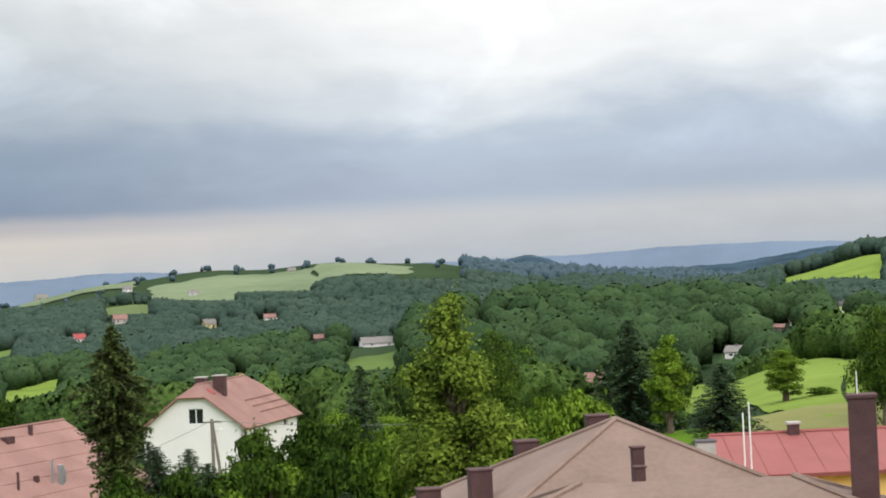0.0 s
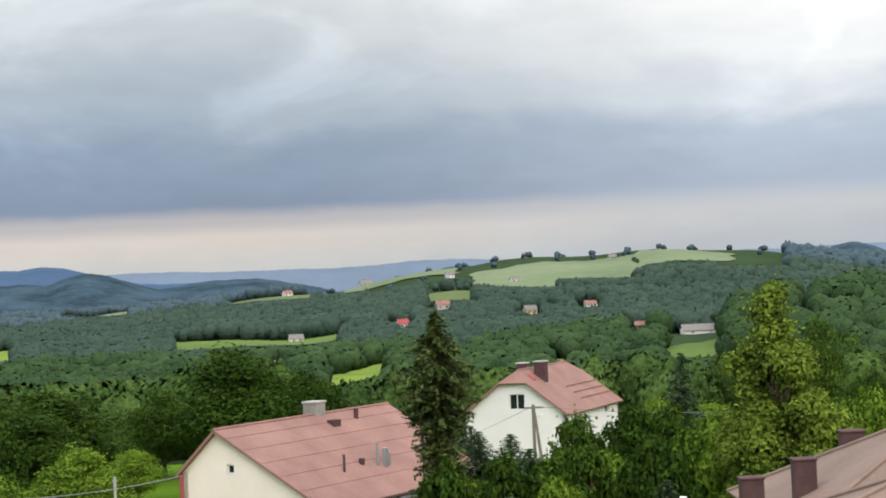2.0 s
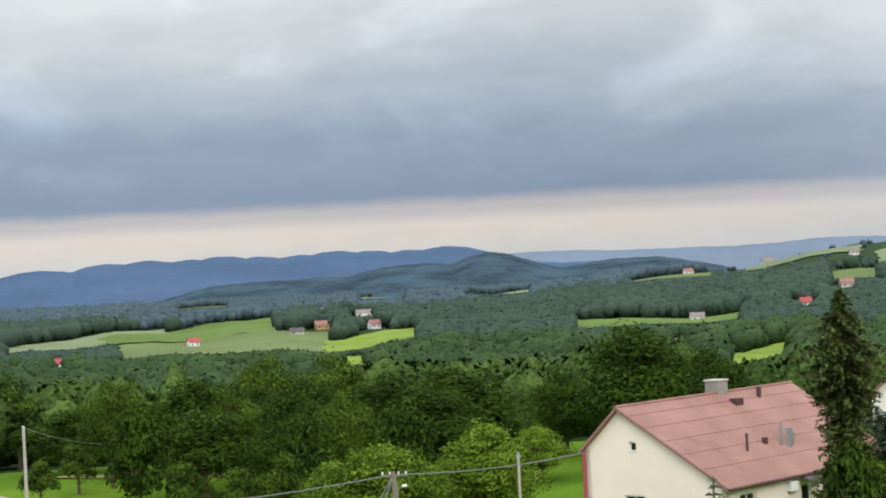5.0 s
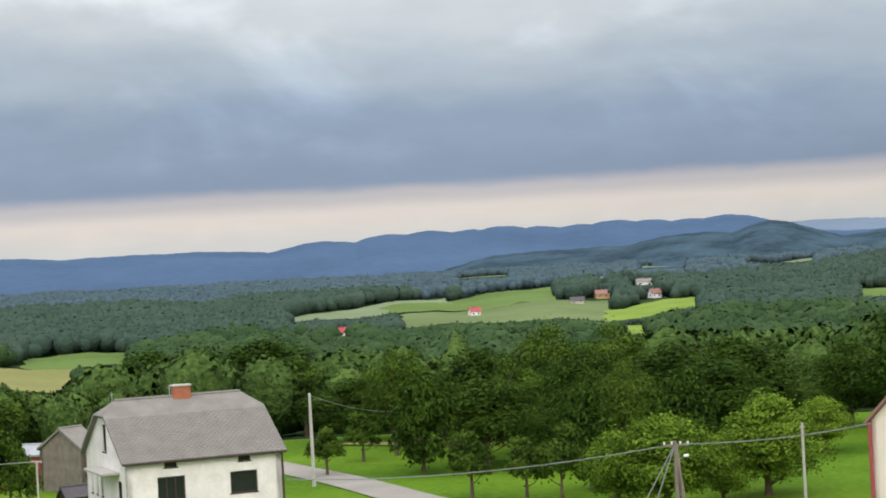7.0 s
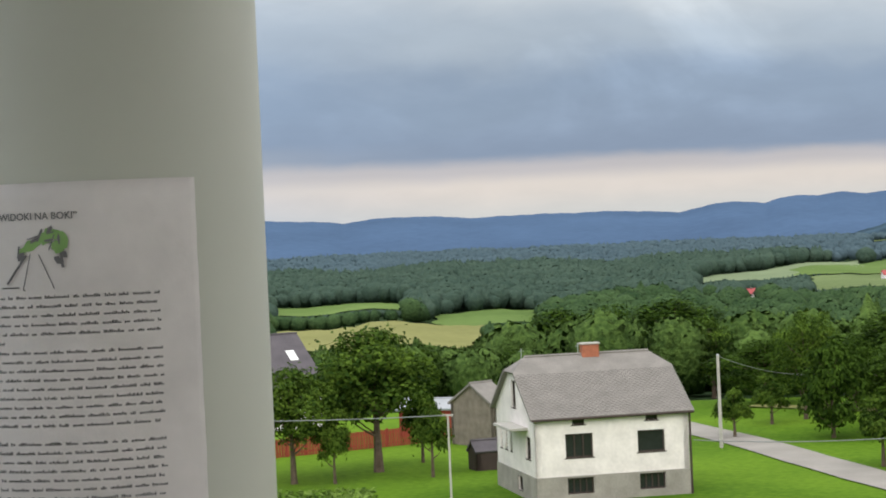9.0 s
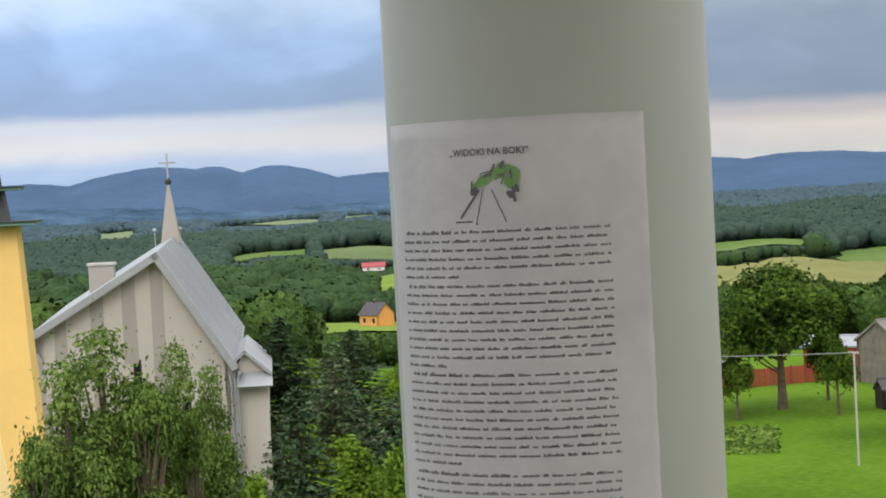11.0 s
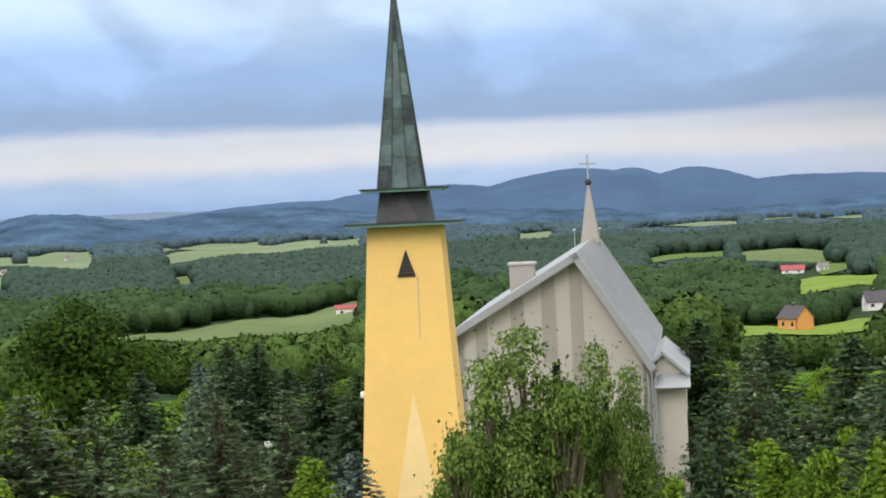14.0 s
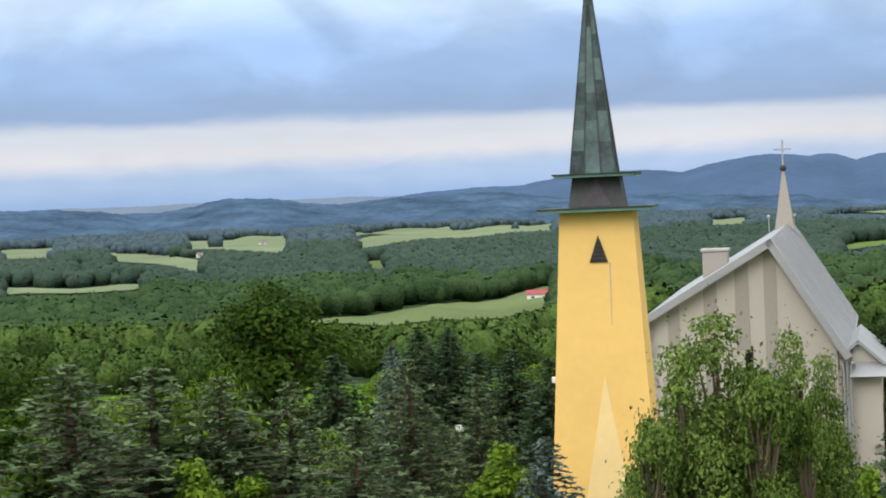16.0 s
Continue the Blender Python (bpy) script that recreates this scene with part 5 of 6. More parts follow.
cable("cable", "thin wire from the roadside pole", place(30.87, 136, 5.95), place(28.2, 150, 3.5), 0.4, 0.02)
cable("cable", "wire strung across the orchard yard", place(38.18, 105, 5.62), place(45.5, 112, 5.4), 0.12)
cable("cable", "overhead wire before the white house", place(6.45, 133, 5.95), place(-0.5, 128, 5.5), 0.3, 0.016)
cable("cable", "overhead wire before the white house", place(6.45, 133, 5.95), place(12.0, 110, 3.6), 0.2, 0.016)

marker = holder("road_sign", Matrix.Translation(place(26.1, 108)), "small grey road sign on a short post", "road sign")
part("post", tube(bmesh.new(), [(0, 0, -0.3), (0, 0, 1.7)], [0.04, 0.04], 8), M["concrete"], marker)
part("plate", boxed(-0.2, 0.2, -0.07, -0.042, 1.3, 1.7, 0.01), M["metal_grey"], marker)

# white farmhouse with a dark roof, red fence and sheds behind the orchard
W0, W1 = place(44.6, 158), place(41.0, 163)
far_white = house("house", "white farmhouse with a dark gabled roof behind the orchard", W0, heading(W0, W1), 9.5, 9.0, 3.4, 7.0, M["white_wall"], M["dark_roof"], apex_at=0.5,
                  windows=(("front", 3.0, 1.8, 1.1, 1.3, 1), ("front", 7.0, 1.8, 1.1, 1.3, 1), ("right", 4.5, 4.6, 1.0, 1.1, 1)))
part("skylight", slab([(8.0, 2.0, 5.20), (8.7, 2.0, 5.20), (8.7, 2.9, 5.92), (8.0, 2.9, 5.92)], 0.05), M["frame_white"], far_white)
S0, S1 = place(39.5, 151), place(37.1, 149)
shed = house("shed", "long low red shed with a pale metal roof", S0, heading(S0, S1), 7.0, 4.0, 2.0, 2.5, M["red_fence"], M["zinc"], over=0.2, category="shed",
             windows=(("front", 1.5, 1.1, 1.4, 0.9, 1),))
B0, B1 = place(36.95, 141), place(36.0, 143)
barn = house("barn", "narrow weathered grey plank barn", B0, heading(B0, B1), 1.7, 4.5, 2.9, 4.2, M["old_wood"], M["grey_roof"], category="barn", over=0.15)
K0, K1 = place(37.45, 128), place(36.8, 128.5)
coop = house("shed", "small dark wooden shed beside the grey house", K0, heading(K0, K1), 1.7, 1.6, 1.2, 1.75, M["frame_dark"], M["dark_roof"], category="shed", over=0.1)


def fence(label, pts, h, material, step=0.16):
    """A board fence: posts, two rails and upright boards along the points."""
    t = holder("fence", Matrix.Translation(pts[0]), label, "fence")
    bw = step * 0.82
    board = bpy.data.meshes.new("board")
    bm = boxed(-bw / 2, bw / 2, -0.012, 0.012, 0.05, h)
    bm.to_mesh(board)
    bm.free()
    board.materials.append(material)
    for a, b in zip(pts, pts[1:]):
        d = b - a
        yaw = math.atan2(d.y, d.x)
        n = int(d.length / step)
        for z in (h * 0.25, h * 0.8):
            rl = part("rail", boxed(0, d.length, 0.02, 0.06, z, z + 0.08), material, t)
            rl.matrix_local = Matrix.Translation(a - pts[0]) @ Matrix.Rotation(yaw, 4, "Z")
        for k in range(n):
            o = new("board", board)
            o.parent = t
            o.matrix_local = Matrix.Translation(a - pts[0] + d * (k / n)) @ Matrix.Rotation(yaw, 4, "Z")
        for k in range(0, n, 15):
            ps = part("post", boxed(-0.06, 0.06, 0.06, 0.18, -0.4, h + 0.05), material, t)
            ps.matrix_local = Matrix.Translation(a - pts[0] + d * (k / n)) @ Matrix.Rotation(yaw, 4, "Z")
    return t


fence("weathered red-brown board fence behind the orchard", [place(a, r) for a, r in ((44.8, 139), (42.0, 142), (38.9, 146))], 1.3, M["red_fence"], 0.2)
fence("dark red board fence beside the brown roof", [place(a, r) for a, r in ((2.2, 88), (0.8, 84), (-0.3, 80))], 1.5, M["red_fence"], 0.2)
yard = holder("lamp_post", Matrix.Translation(place(2.55, 84)), "short white garden lamp post", "lamp")
part("post", tube(bmesh.new(), [(0, 0, -0.3), (0, 0, 5.3)], [0.04, 0.03], 6), M["metal_grey"], yard)
part("lamp_head", boxed(-0.14, 0.14, -0.1, 0.1, 5.25, 5.5, 0.03), M["frame_white"], yard)
sign = holder("lamp_post", Matrix.Translation(place(65.2, 92)), "short garden lamp post with a white head", "lamp")
part("post", tube(bmesh.new(), [(0, 0, -0.3), (0, 0, 4.8)], [0.04, 0.03], 6), M["metal_grey"], sign)
part("lamp_head", boxed(-0.2, 0.2, -0.12, 0.12, 4.75, 5.0, 0.04), M["frame_white"], sign)

# bungalow roof and wall fittings
for x, y, h, w in ((9.6, 5.4, 0.25, 0.7), (12.2, 5.6, 0.55, 0.25), (5.0, 1.9, 0.9, 0.14), (8.3, 1.9, 1.2, 0.16), (8.8, 1.7, 1.0, 0.32), (9.3, 1.8, 0.7, 0.18), (7.2, 2.2, 0.3, 0.3)):
    z = 3.34 + (7.14 - 3.34) * y / 6.36
    part("roof_vent", boxed(x - w / 2, x + w / 2, y - w / 3, y + w / 3, z - 0.15, z + h, 0.01), M["metal_grey"] if w in (0.16, 0.32, 0.18) else M["dark_brick"], bungalow)
for k in (1.2, 2.4, 3.5, 4.6, 5.6):
    z = 3.34 + (7.14 - 3.34) * k / 6.36
    part("roof_batten", boxed(-0.3, 16.9, k - 0.02, k + 0.02, z - 0.02, z + 0.02), M["rust_red_roof"], bungalow)
part("downpipe", tube(bmesh.new(), [(-0.1, 8.66, 4.8), (-0.1, 8.66, 0)], [0.11, 0.11], 8), M["bright_red_roof"], bungalow, "dark red downpipe")
part("gutter", tube(bmesh.new(), [(-0.3, -0.36, 3.08), (16.9, -0.36, 3.08)], [0.07, 0.07], 8), M["dark_brick"], bungalow)
part("door_canopy", slab([(6.6, -1.0, 2.85), (8.4, -1.0, 2.85), (8.4, 0, 3.1), (6.6, 0, 3.1)], 0.1), M["dark_roof"], bungalow)
part("air_unit", boxed(5.6, 6.3, -0.3, 0.0, 2.35, 2.85, 0.03), M["frame_white"], bungalow)
# white house: snow guards, red roof window, meter boxes
for k in (0.6, 1.2, 1.8):
    z = 3.69 + (6.74 - 3.69) * k / 4.0
    part("snow_guard", boxed(6.0, 13.8, k - 0.03, k + 0.03, z, z + 0.12), M["rust_red_roof"], white_house)
part("roof_window", slab([(1.6, 2.9, 5.98), (2.3, 2.9, 5.98), (2.3, 3.4, 6.36), (1.6, 3.4, 6.36)], 0.08), M["bright_red_roof"], white_house)
part("downpipe", tube(bmesh.new(), [(-0.05, -0.08, 3.4), (-0.05, -0.08, 0)], [0.06, 0.06], 8), M["dark_brick"], white_house)
# grey house: balcony slab with gate-like door, drainpipe, aerial
part("balcony", boxed(-1.0, 0, 1.6, 5.6, 3.85, 4.0, 0.02), M["concrete"], grey_house)
part("downpipe", tube(bmesh.new(), [(8.5, -0.1, 4.5), (8.5, -0.1, 0)], [0.06, 0.06], 8), M["frame_dark"], grey_house)
part("gutter", tube(bmesh.new(), [(-0.25, -0.32, 4.5), (8.7, -0.32, 4.5)], [0.06, 0.06], 8), M["frame_dark"], grey_house)
slope = Vector((0, 4.65, 7.45 - 4.62)).normalized()
lean = 0.9


def on_slope(x, d, lift):
    """A point of the front roof slope: x along the eave, d metres up from it."""
    return Vector((x, -0.28, 4.62 - 0.28 * 2.83 / 4.65 + 0.14)) + slope * d + Vector((0, -slope.z, slope.y)) * lift


for sign in (-1, 1):
    for k in range(-14, 46):
        ends = []
        for d in (0.03, 4.1):
            ends.append((k * 0.29 + (sign * d * lean if sign > 0 else -d * lean + 0.14), d))
        (xa, da), (xb, db) = ends
        lo, hi = -0.26, 8.71
        t0 = max(0.0, min((lo - xa) / (xb - xa), (hi - xa) / (xb - xa)))
        t1 = min(1.0, max((lo - xa) / (xb - xa), (hi - xa) / (xb - xa)))
        if t1 - t0 < 0.03:
            continue
        p, q = [on_slope(xa + (xb - xa) * t, da + (db - da) * t, 0.004) for t in (t0, t1)]
        part("slate_joint", tube(bmesh.new(), [p, q], [0.013, 0.013], 4), M["slate_edge"], grey_house)
for az, high in ((36.13, 6.1), (34.6, 6.3)):
    ap = holder("aerial", Matrix.Translation(place(az, 150)), "thin grey aerial mast behind the house", "aerial")
    part("mast", tube(bmesh.new(), [(0, 0, -0.3), (0, 0, high)], [0.035, 0.03], 6), M["metal_grey"], ap)
    part("crossbar", tube(bmesh.new(), [(-0.25, 0, high - 0.2), (0.25, 0, high - 0.2)], [0.012, 0.012], 5), M["metal_grey"], ap)


# ---- distant houses ----
def far_house(az, el, r0, px, wall, roof, label, h=0.42, rise=0.30, turn=20, deep=0.8, windows=2):
    """A small house in the valley, about px sixty-fifths of a degree wide."""
    r = seat(az, el, r0)
    L = 0.6 * px / 65.45 * math.pi / 180 * r
    p = place(az, r)
    KEEP_CLEAR.append((az, r - 45, px / 65.45 * 0.65, 62))
    W = L * deep
    VIEWS.append((az - px / 65.45 * 0.8, az + px / 65.45 * 0.3, r, p.z + 0.5))
    e = h * L
    t = house("house", label, p, radians(az + turn), L, W, e, e + rise * L, M[wall], M[roof], over=0.4, thick=0.3,
              windows=[("front", L * (k + 0.5) / windows, e * 0.55, min(1.2, L * 0.16), e * 0.38, 0) for k in range(windows)] + [("left", W * 0.5, e * 0.6, min(1.2, L * 0.16), e * 0.38, 0)],
              chimneys=((L * 0.4, W * 0.5, e + rise * L * 0.7, e + rise * L * 1.25, 0.55, 0.55, M["dark_brick"]),), group="houses in the valley")
    return t


far_house(-10.45, -1.85, 760, 52, "green_wall", "dark_roof", "pale green house with a dark hipped roof", 0.5, 0.22, 15)
far_house(-9.15, -2.1, 720, 34, "white_wall", "bright_red_roof", "white house with a bright red roof", 0.5, 0.4, -40)
far_house(-8.6, -2.2, 730, 44, "old_wood", "rust_red_roof", "low farm shed with a rusty roof", 0.2, 0.18, -10)
far_house(-7.4, -2.9, 500, 72, "white_wall", "grey_roof", "white farm building with a grey roof", 0.28, 0.22, -15)
far_house(-3.5, -3.75, 430, 92, "block_wall", "rust_red_roof", "grey brick house with a red-edged roof", 0.42, 0.3, -30)
far_house(2.3, -2.15, 700, 105, "white_wall", "grey_roof", "long white barn with a grey roof", 0.10, 0.16, 8)
far_house(-0.9, -1.75, 780, 30, "white_wall", "grey_roof", "small white cottage among the trees", 0.6, 0.35, 30)
far_house(3.6, -1.95, 720, 40, "old_wood", "rust_red_roof", "low rusty-roofed farm shed", 0.3, 0.25, 0)
far_house(6.85, -0.55, 1400, 26, "white_wall", "grey_roof", "small white house on the hillside", 0.4, 0.3, 20)
far_house(6.5, -1.45, 1000, 36, "cream_yellow", "grey_roof", "pale yellow house with a grey roof", 0.45, 0.35, 25)
far_house(4.9, -1.30, 1080, 38, "white_wall", "rust_red_roof", "low house with a pale red roof", 0.25, 0.25, 10)
far_house(9.95, -1.65, 960, 34, "white_wall", "bright_red_roof", "white house with a bright red roof", 0.4, 0.4, 25)
far_house(8.9, -1.2, 1120, 40, "grey_render", "rust_red_roof", "grey house beside the wooded slope", 0.4, 0.3, 15)
far_house(12.9, -1.9, 900, 40, "white_wall", "grey_roof", "pair of low grey-roofed farm buildings", 0.3, 0.3, 10)
far_house(13.3, -2.55, 640, 32, "white_wall", "grey_roof", "small pale cottage among the trees", 0.4, 0.3, 20)
far_house(21.9, -1.35, 1150, 50, "white_wall", "grey_roof", "long white farmhouse with a grey roof", 0.22, 0.18, 5)
far_house(21.5, -1.7, 1050, 32, "white_wall", "rust_red_roof", "white house with a pale red roof", 0.45, 0.4, 30)
far_house(23.0, -1.65, 1080, 40, "ochre_wall", "rust_red_roof", "ochre house with a rusty roof", 0.35, 0.3, 10)
far_house(23.7, -1.75, 1060, 40, "grey_render", "dark_roof", "grey farm shed with a dark roof", 0.25, 0.25, 0)
far_house(22.9, -1.25, 1180, 22, "grey_render", "grey_roof", "grey cottage by the fields", 0.5, 0.4, 30)
far_house(26.4, -1.95, 980, 32, "white_wall", "bright_red_roof", "white house with a red roof amid fields", 0.5, 0.35, 20)
far_house(29.95, -2.3, 850, 32, "white_wall", "bright_red_roof", "white house with a bright red roof", 0.45, 0.4, 25)
far_house(28.2, -2.85, 420, 50, "grey_render", "grey_roof", "old barn with a grey roof in trees", 0.3, 0.35, -20)
far_house(51.35, -3.72, 410, 82, "orange_wall", "dark_roof", "orange house with a dark gabled roof", 0.5, 0.4, -50)
far_house(49.0, -3.2, 470, 70, "white_wall", "dark_roof", "white house with a dark roof", 0.4, 0.4, 15)
far_house(51.2, -2.35, 900, 66, "white_wall", "bright_red_roof", "long white farm with a red roof", 0.2, 0.18, 0)
far_house(50.2, -2.3, 930, 30, "white_wall", "grey_roof", "small white farm building", 0.5, 0.3, 20)
far_house(63.2, -2.95, 690, 70, "white_wall", "bright_red_roof", "white farm sheds with a red roof", 0.3, 0.14, 0)
far_house(70.3, -1.15, 2000, 22, "white_wall", "grey_roof", "far white farmhouse amid pale fields", 0.4, 0.3, 20)
far_house(72.0, -1.4, 1800, 22, "white_wall", "grey_roof", "far white farmhouse amid pale fields", 0.4, 0.3, 20)
far_house(75.2, -1.6, 1700, 20, "white_wall", "grey_roof", "far white farmhouse amid pale fields", 0.4, 0.3, 20)
far_house(4.2, -0.05, 1720, 22, "grey_render", "grey_roof", "small farmhouse on the hill crest", 0.4, 0.3, 20)
far_house(8.6, -0.35, 1560, 24, "white_wall", "grey_roof", "small farmhouse on the hill crest", 0.4, 0.3, 20)
far_house(10.9, -0.40, 1560, 34, "grey_render", "grey_roof", "small farmhouse on the hill crest", 0.3, 0.3, 20)
far_house(13.0, -0.60, 1600, 26, "white_wall", "rust_red_roof", "small farmhouse on the hill crest", 0.4, 0.3, 20)


# ---- trees near the tower ----
PROTO = {
    "lime": (broadleaf("broad lime tree with yellow-green young leaves", 13.5, 6.8, "leaf_lime", 3, lobes=64, leaves=44000, size=0.105, trunk=0.06, pointed=0.4, clump=0.82), 13.5, 6.8),
    "round": (broadleaf("dense dark green broadleaf tree", 9, 9, "leaf_dark", 12, lobes=34, leaves=11500, size=0.135, trunk=0.14), 9, 9),
    "oak": (broadleaf("dark green broadleaf tree with a high uneven crown", 10, 8, "leaf_dark", 16, lobes=26, leaves=11500, size=0.13, trunk=0.2, pointed=0.3), 10, 8),
    "elm": (broadleaf("mid-green broadleaf tree with a lumpy crown", 9, 8, "leaf_mid", 19, lobes=22, leaves=11500, size=0.125, trunk=0.18), 9, 8),
    "fresh": (broadleaf("bright green broadleaf tree with a loose crown", 7, 7, "leaf_fresh", 21, lobes=30, leaves=16000, size=0.11, trunk=0.16), 7, 7),
    "orchard": (broadleaf("small orchard fruit tree on a bare trunk", 4, 3.6, "leaf_mid", 31, lobes=12, leaves=4600, size=0.105, trunk=0.32), 4, 3.6),
    "tall": (broadleaf("slender leafy tree with a pointed crown", 10, 4.4, "leaf_fresh", 41, lobes=26, leaves=9500, size=0.13, trunk=0.10, pointed=0.75), 10, 4.4),
    "near": (broadleaf("broadleaf tree with pale-edged leaves before the church", 11.6, 5.2, "leaf_grey", 51, lobes=50, leaves=30000, size=0.064, trunk=0.1, clump=0.8), 11.6, 5.2),
    "twin": (broadleaf("broadleaf tree with loose uneven branches before the church", 11, 4.6, "leaf_grey", 58, lobes=36, leaves=19000, size=0.064, trunk=0.12, clump=0.8), 11, 4.6),
    "apple": (broadleaf("spreading old apple tree on a bare trunk", 8, 7.2, "leaf_mid", 71, lobes=26, leaves=9000, size=0.14, trunk=0.36), 8, 7.2),
    "barberry": (broadleaf("low shrub with reddish-brown leaves", 3, 3, "leaf_red", 81, lobes=10, leaves=2500, size=0.11, trunk=0.05), 3, 3),
    "bush": (broadleaf("thick green garden shrub", 4.2, 4.6, "leaf_fresh", 61, lobes=16, leaves=6000, size=0.125, trunk=0.05), 4.2, 4.6),
    "shrub": (broadleaf("thick dark green garden shrub", 4.2, 4.6, "leaf_dark", 63, lobes=20, leaves=5000, size=0.13, trunk=0.05), 4.2, 4.6),
    "spruce": (conifer("dark green spruce with drooping branches", 9, 3.4, "needle", 4, levels=42, sprays=34, size=0.125), 9, 3.4),
    "column": (conifer("tall dark columnar spruce beside the bungalow", 13, 3.2, "needle_olive", 7, column=1.0, levels=95, sprays=40, size=0.14, ragged=0.42), 13, 3.2),
    "pine": (conifer("young pine with upright pale green shoots", 8, 3.2, "needle_light", 9, levels=34, droop=-0.02, sprays=36, size=0.095, ragged=0.4), 8, 3.2),
    "blue": (conifer("blue-grey spruce in the garden", 8, 3.0, "needle_blue", 14, levels=36, sprays=32, size=0.12), 8, 3.0),
    "thin": (conifer("thin young larch with sparse branches", 7.2, 2.2, "needle_light", 17, levels=20, sprays=12, size=0.12, ragged=0.5), 7.2, 2.2),
}
used = set()
turns = random.Random(9)


def tree(kind, az, r, top, width):
    """A tree of that kind whose tip is seen top degrees over the level."""
    if kind == "round":
        kind = ("round", "oak", "elm")[turns.randrange(3)]
    ob, h, w = PROTO[kind]
    height = EYE + r * math.tan(radians(top)) - land(az, r)
    if kind in ("bush", "shrub", "fresh", "round", "apple", "oak", "elm", "near", "orchard", "twin") and height / width > 1.7 * h / w:
        kind = "tall"
        ob, h, w = PROTO[kind]
    stand(ob, az, r, height, width, h, w, turns.uniform(0, 360), kind in used, "trees round the tower")
    used.add(kind)


# round the white house and the bungalow
tree("column", 9.0, 92, -1.19, 3.6)
tree("lime", 0.0, 100, -1.05, 7.2)
tree("spruce", 2.44, 135, -2.6, 4.3)
tree("spruce", 7.95, 118, -4.45, 3.5)
tree("spruce", 7.1, 116, -4.55, 3.8)
tree("spruce", 8.15, 128, -4.3, 3.2)
tree("shrub", 6.2, 104, -5.3, 4.2)
tree("shrub", 5.4, 112, -4.95, 4.5)
tree("bush", 4.6, 106, -5.1, 4.5)
tree("shrub", 3.7, 118, -4.7, 5.0)
tree("shrub", 2.9, 112, -4.85, 4.6)
tree("bush", 2.0, 108, -5.2, 4.5)
tree("shrub", 3.2, 96, -5.8, 4.5)
tree("shrub", 5.0, 96, -5.9, 4.5)
tree("bush", 8.6, 100, -6.0, 3.4)
tree("thin", 4.95, 128, -4.15, 3.0)
tree("shrub", 8.9, 84, -6.4, 3.6)
tree("shrub", 7.4, 98, -5.9, 3.6)
tree("spruce", 6.6, 104, -4.95, 4.1)
tree("fresh", 3.1, 150, -3.9, 6.0)
tree("fresh", 1.7, 165, -3.5, 7.0)
tree("thin", 12.55, 84, -4.9, 2.3)
tree("round", 14.6, 152, -2.15, 12.6)
tree("round", 12.6, 165, -2.7, 8.0)
tree("round", 16.4, 160, -2.6, 8.0)
# behind the brown roof
tree("round", -1.3, 172, -1.95, 6.0)
tree("round", -2.6, 165, -2.9, 5.0)
tree("spruce", -4.85, 178, -1.68, 6.2)
tree("tall", -5.85, 172, -2.1, 4.4)
tree("spruce", -7.28, 150, -2.95, 4.9)
tree("tall", -8.96, 198, -2.36, 5.2)
tree("round", -11.5, 150, -1.9, 6.2)
tree("round", -12.6, 160, -2.2, 6)
tree("bush", -9.9, 200, -3.8, 3.5)
tree("bush", -10.6, 205, -3.9, 3.2)
tree("bush", -3.4, 120, -4.35, 5.0)
tree("bush", -2.4, 112, -4.6, 4.6)
tree("bush", -1.4, 108, -5.0, 4.0)
tree("bush", 1.4, 104, -5.4, 4.0)
tree("fresh", -3.1, 150, -3.5, 5.0)
# orchard slope behind the wires
tree("fresh", 21.4, 114, -3.7, 8.4)
tree("fresh", 22.7, 118, -4.3, 5.5)
tree("fresh", 18.7, 120, -3.25, 8.4)
tree("fresh", 17.2, 142, -3.9, 5.0)
tree("round", 25.1, 151, -2.75, 8.0)
tree("round", 23.5, 157, -2.45, 9.5)
tree("round", 21.8, 190, -2.9, 8.0)
tree("round", 28.6, 153, -2.9, 6.6)
tree("round", 27.3, 158, -3.1, 6.4)
tree("round", 29.6, 168, -3.4, 6.0)
tree("orchard", 26.63, 124, -5.1, 3.4)
tree("orchard", 25.15, 122, -5.3, 3.2)
tree("orchard", 24.2, 120, -5.0, 3.0)
tree("orchard", 30.5, 142, -4.75, 3.2)
tree("orchard", 29.5, 150, -4.4, 3.4)
tree("round", 20.0, 205, -2.95, 9.0)
tree("round", 31.0, 195, -2.9, 9.0)
tree("round", 27.0, 205, -2.75, 10.0)
tree("fresh", 19.9, 118, -4.7, 4.6)
tree("round", 22.4, 140, -3.5, 6.5)
tree("round", 24.3, 138, -3.75, 6.0)
tree("round", 26.2, 142, -3.6, 6.0)
tree("shrub", 27.9, 140, -4.1, 5.0)
tree("shrub", 23.4, 126, -4.6, 4.4)
tree("shrub", 20.8, 128, -4.3, 4.8)
tree("round", 20.2, 150, -3.3, 7.0)
for az, r, top, w in ((22.6, 168, -2.5, 10.5), (24.4, 163, -2.45, 9.5), (26.2, 160, -2.75, 7.0), (28.2, 164, -2.9, 6.5), (23.3, 146, -3.2, 7.0), (25.4, 145, -3.3, 6.5), (21.0, 158, -2.9, 8.5), (19.4, 166, -2.8, 8.0)):
    tree("round", az, r, top, w)
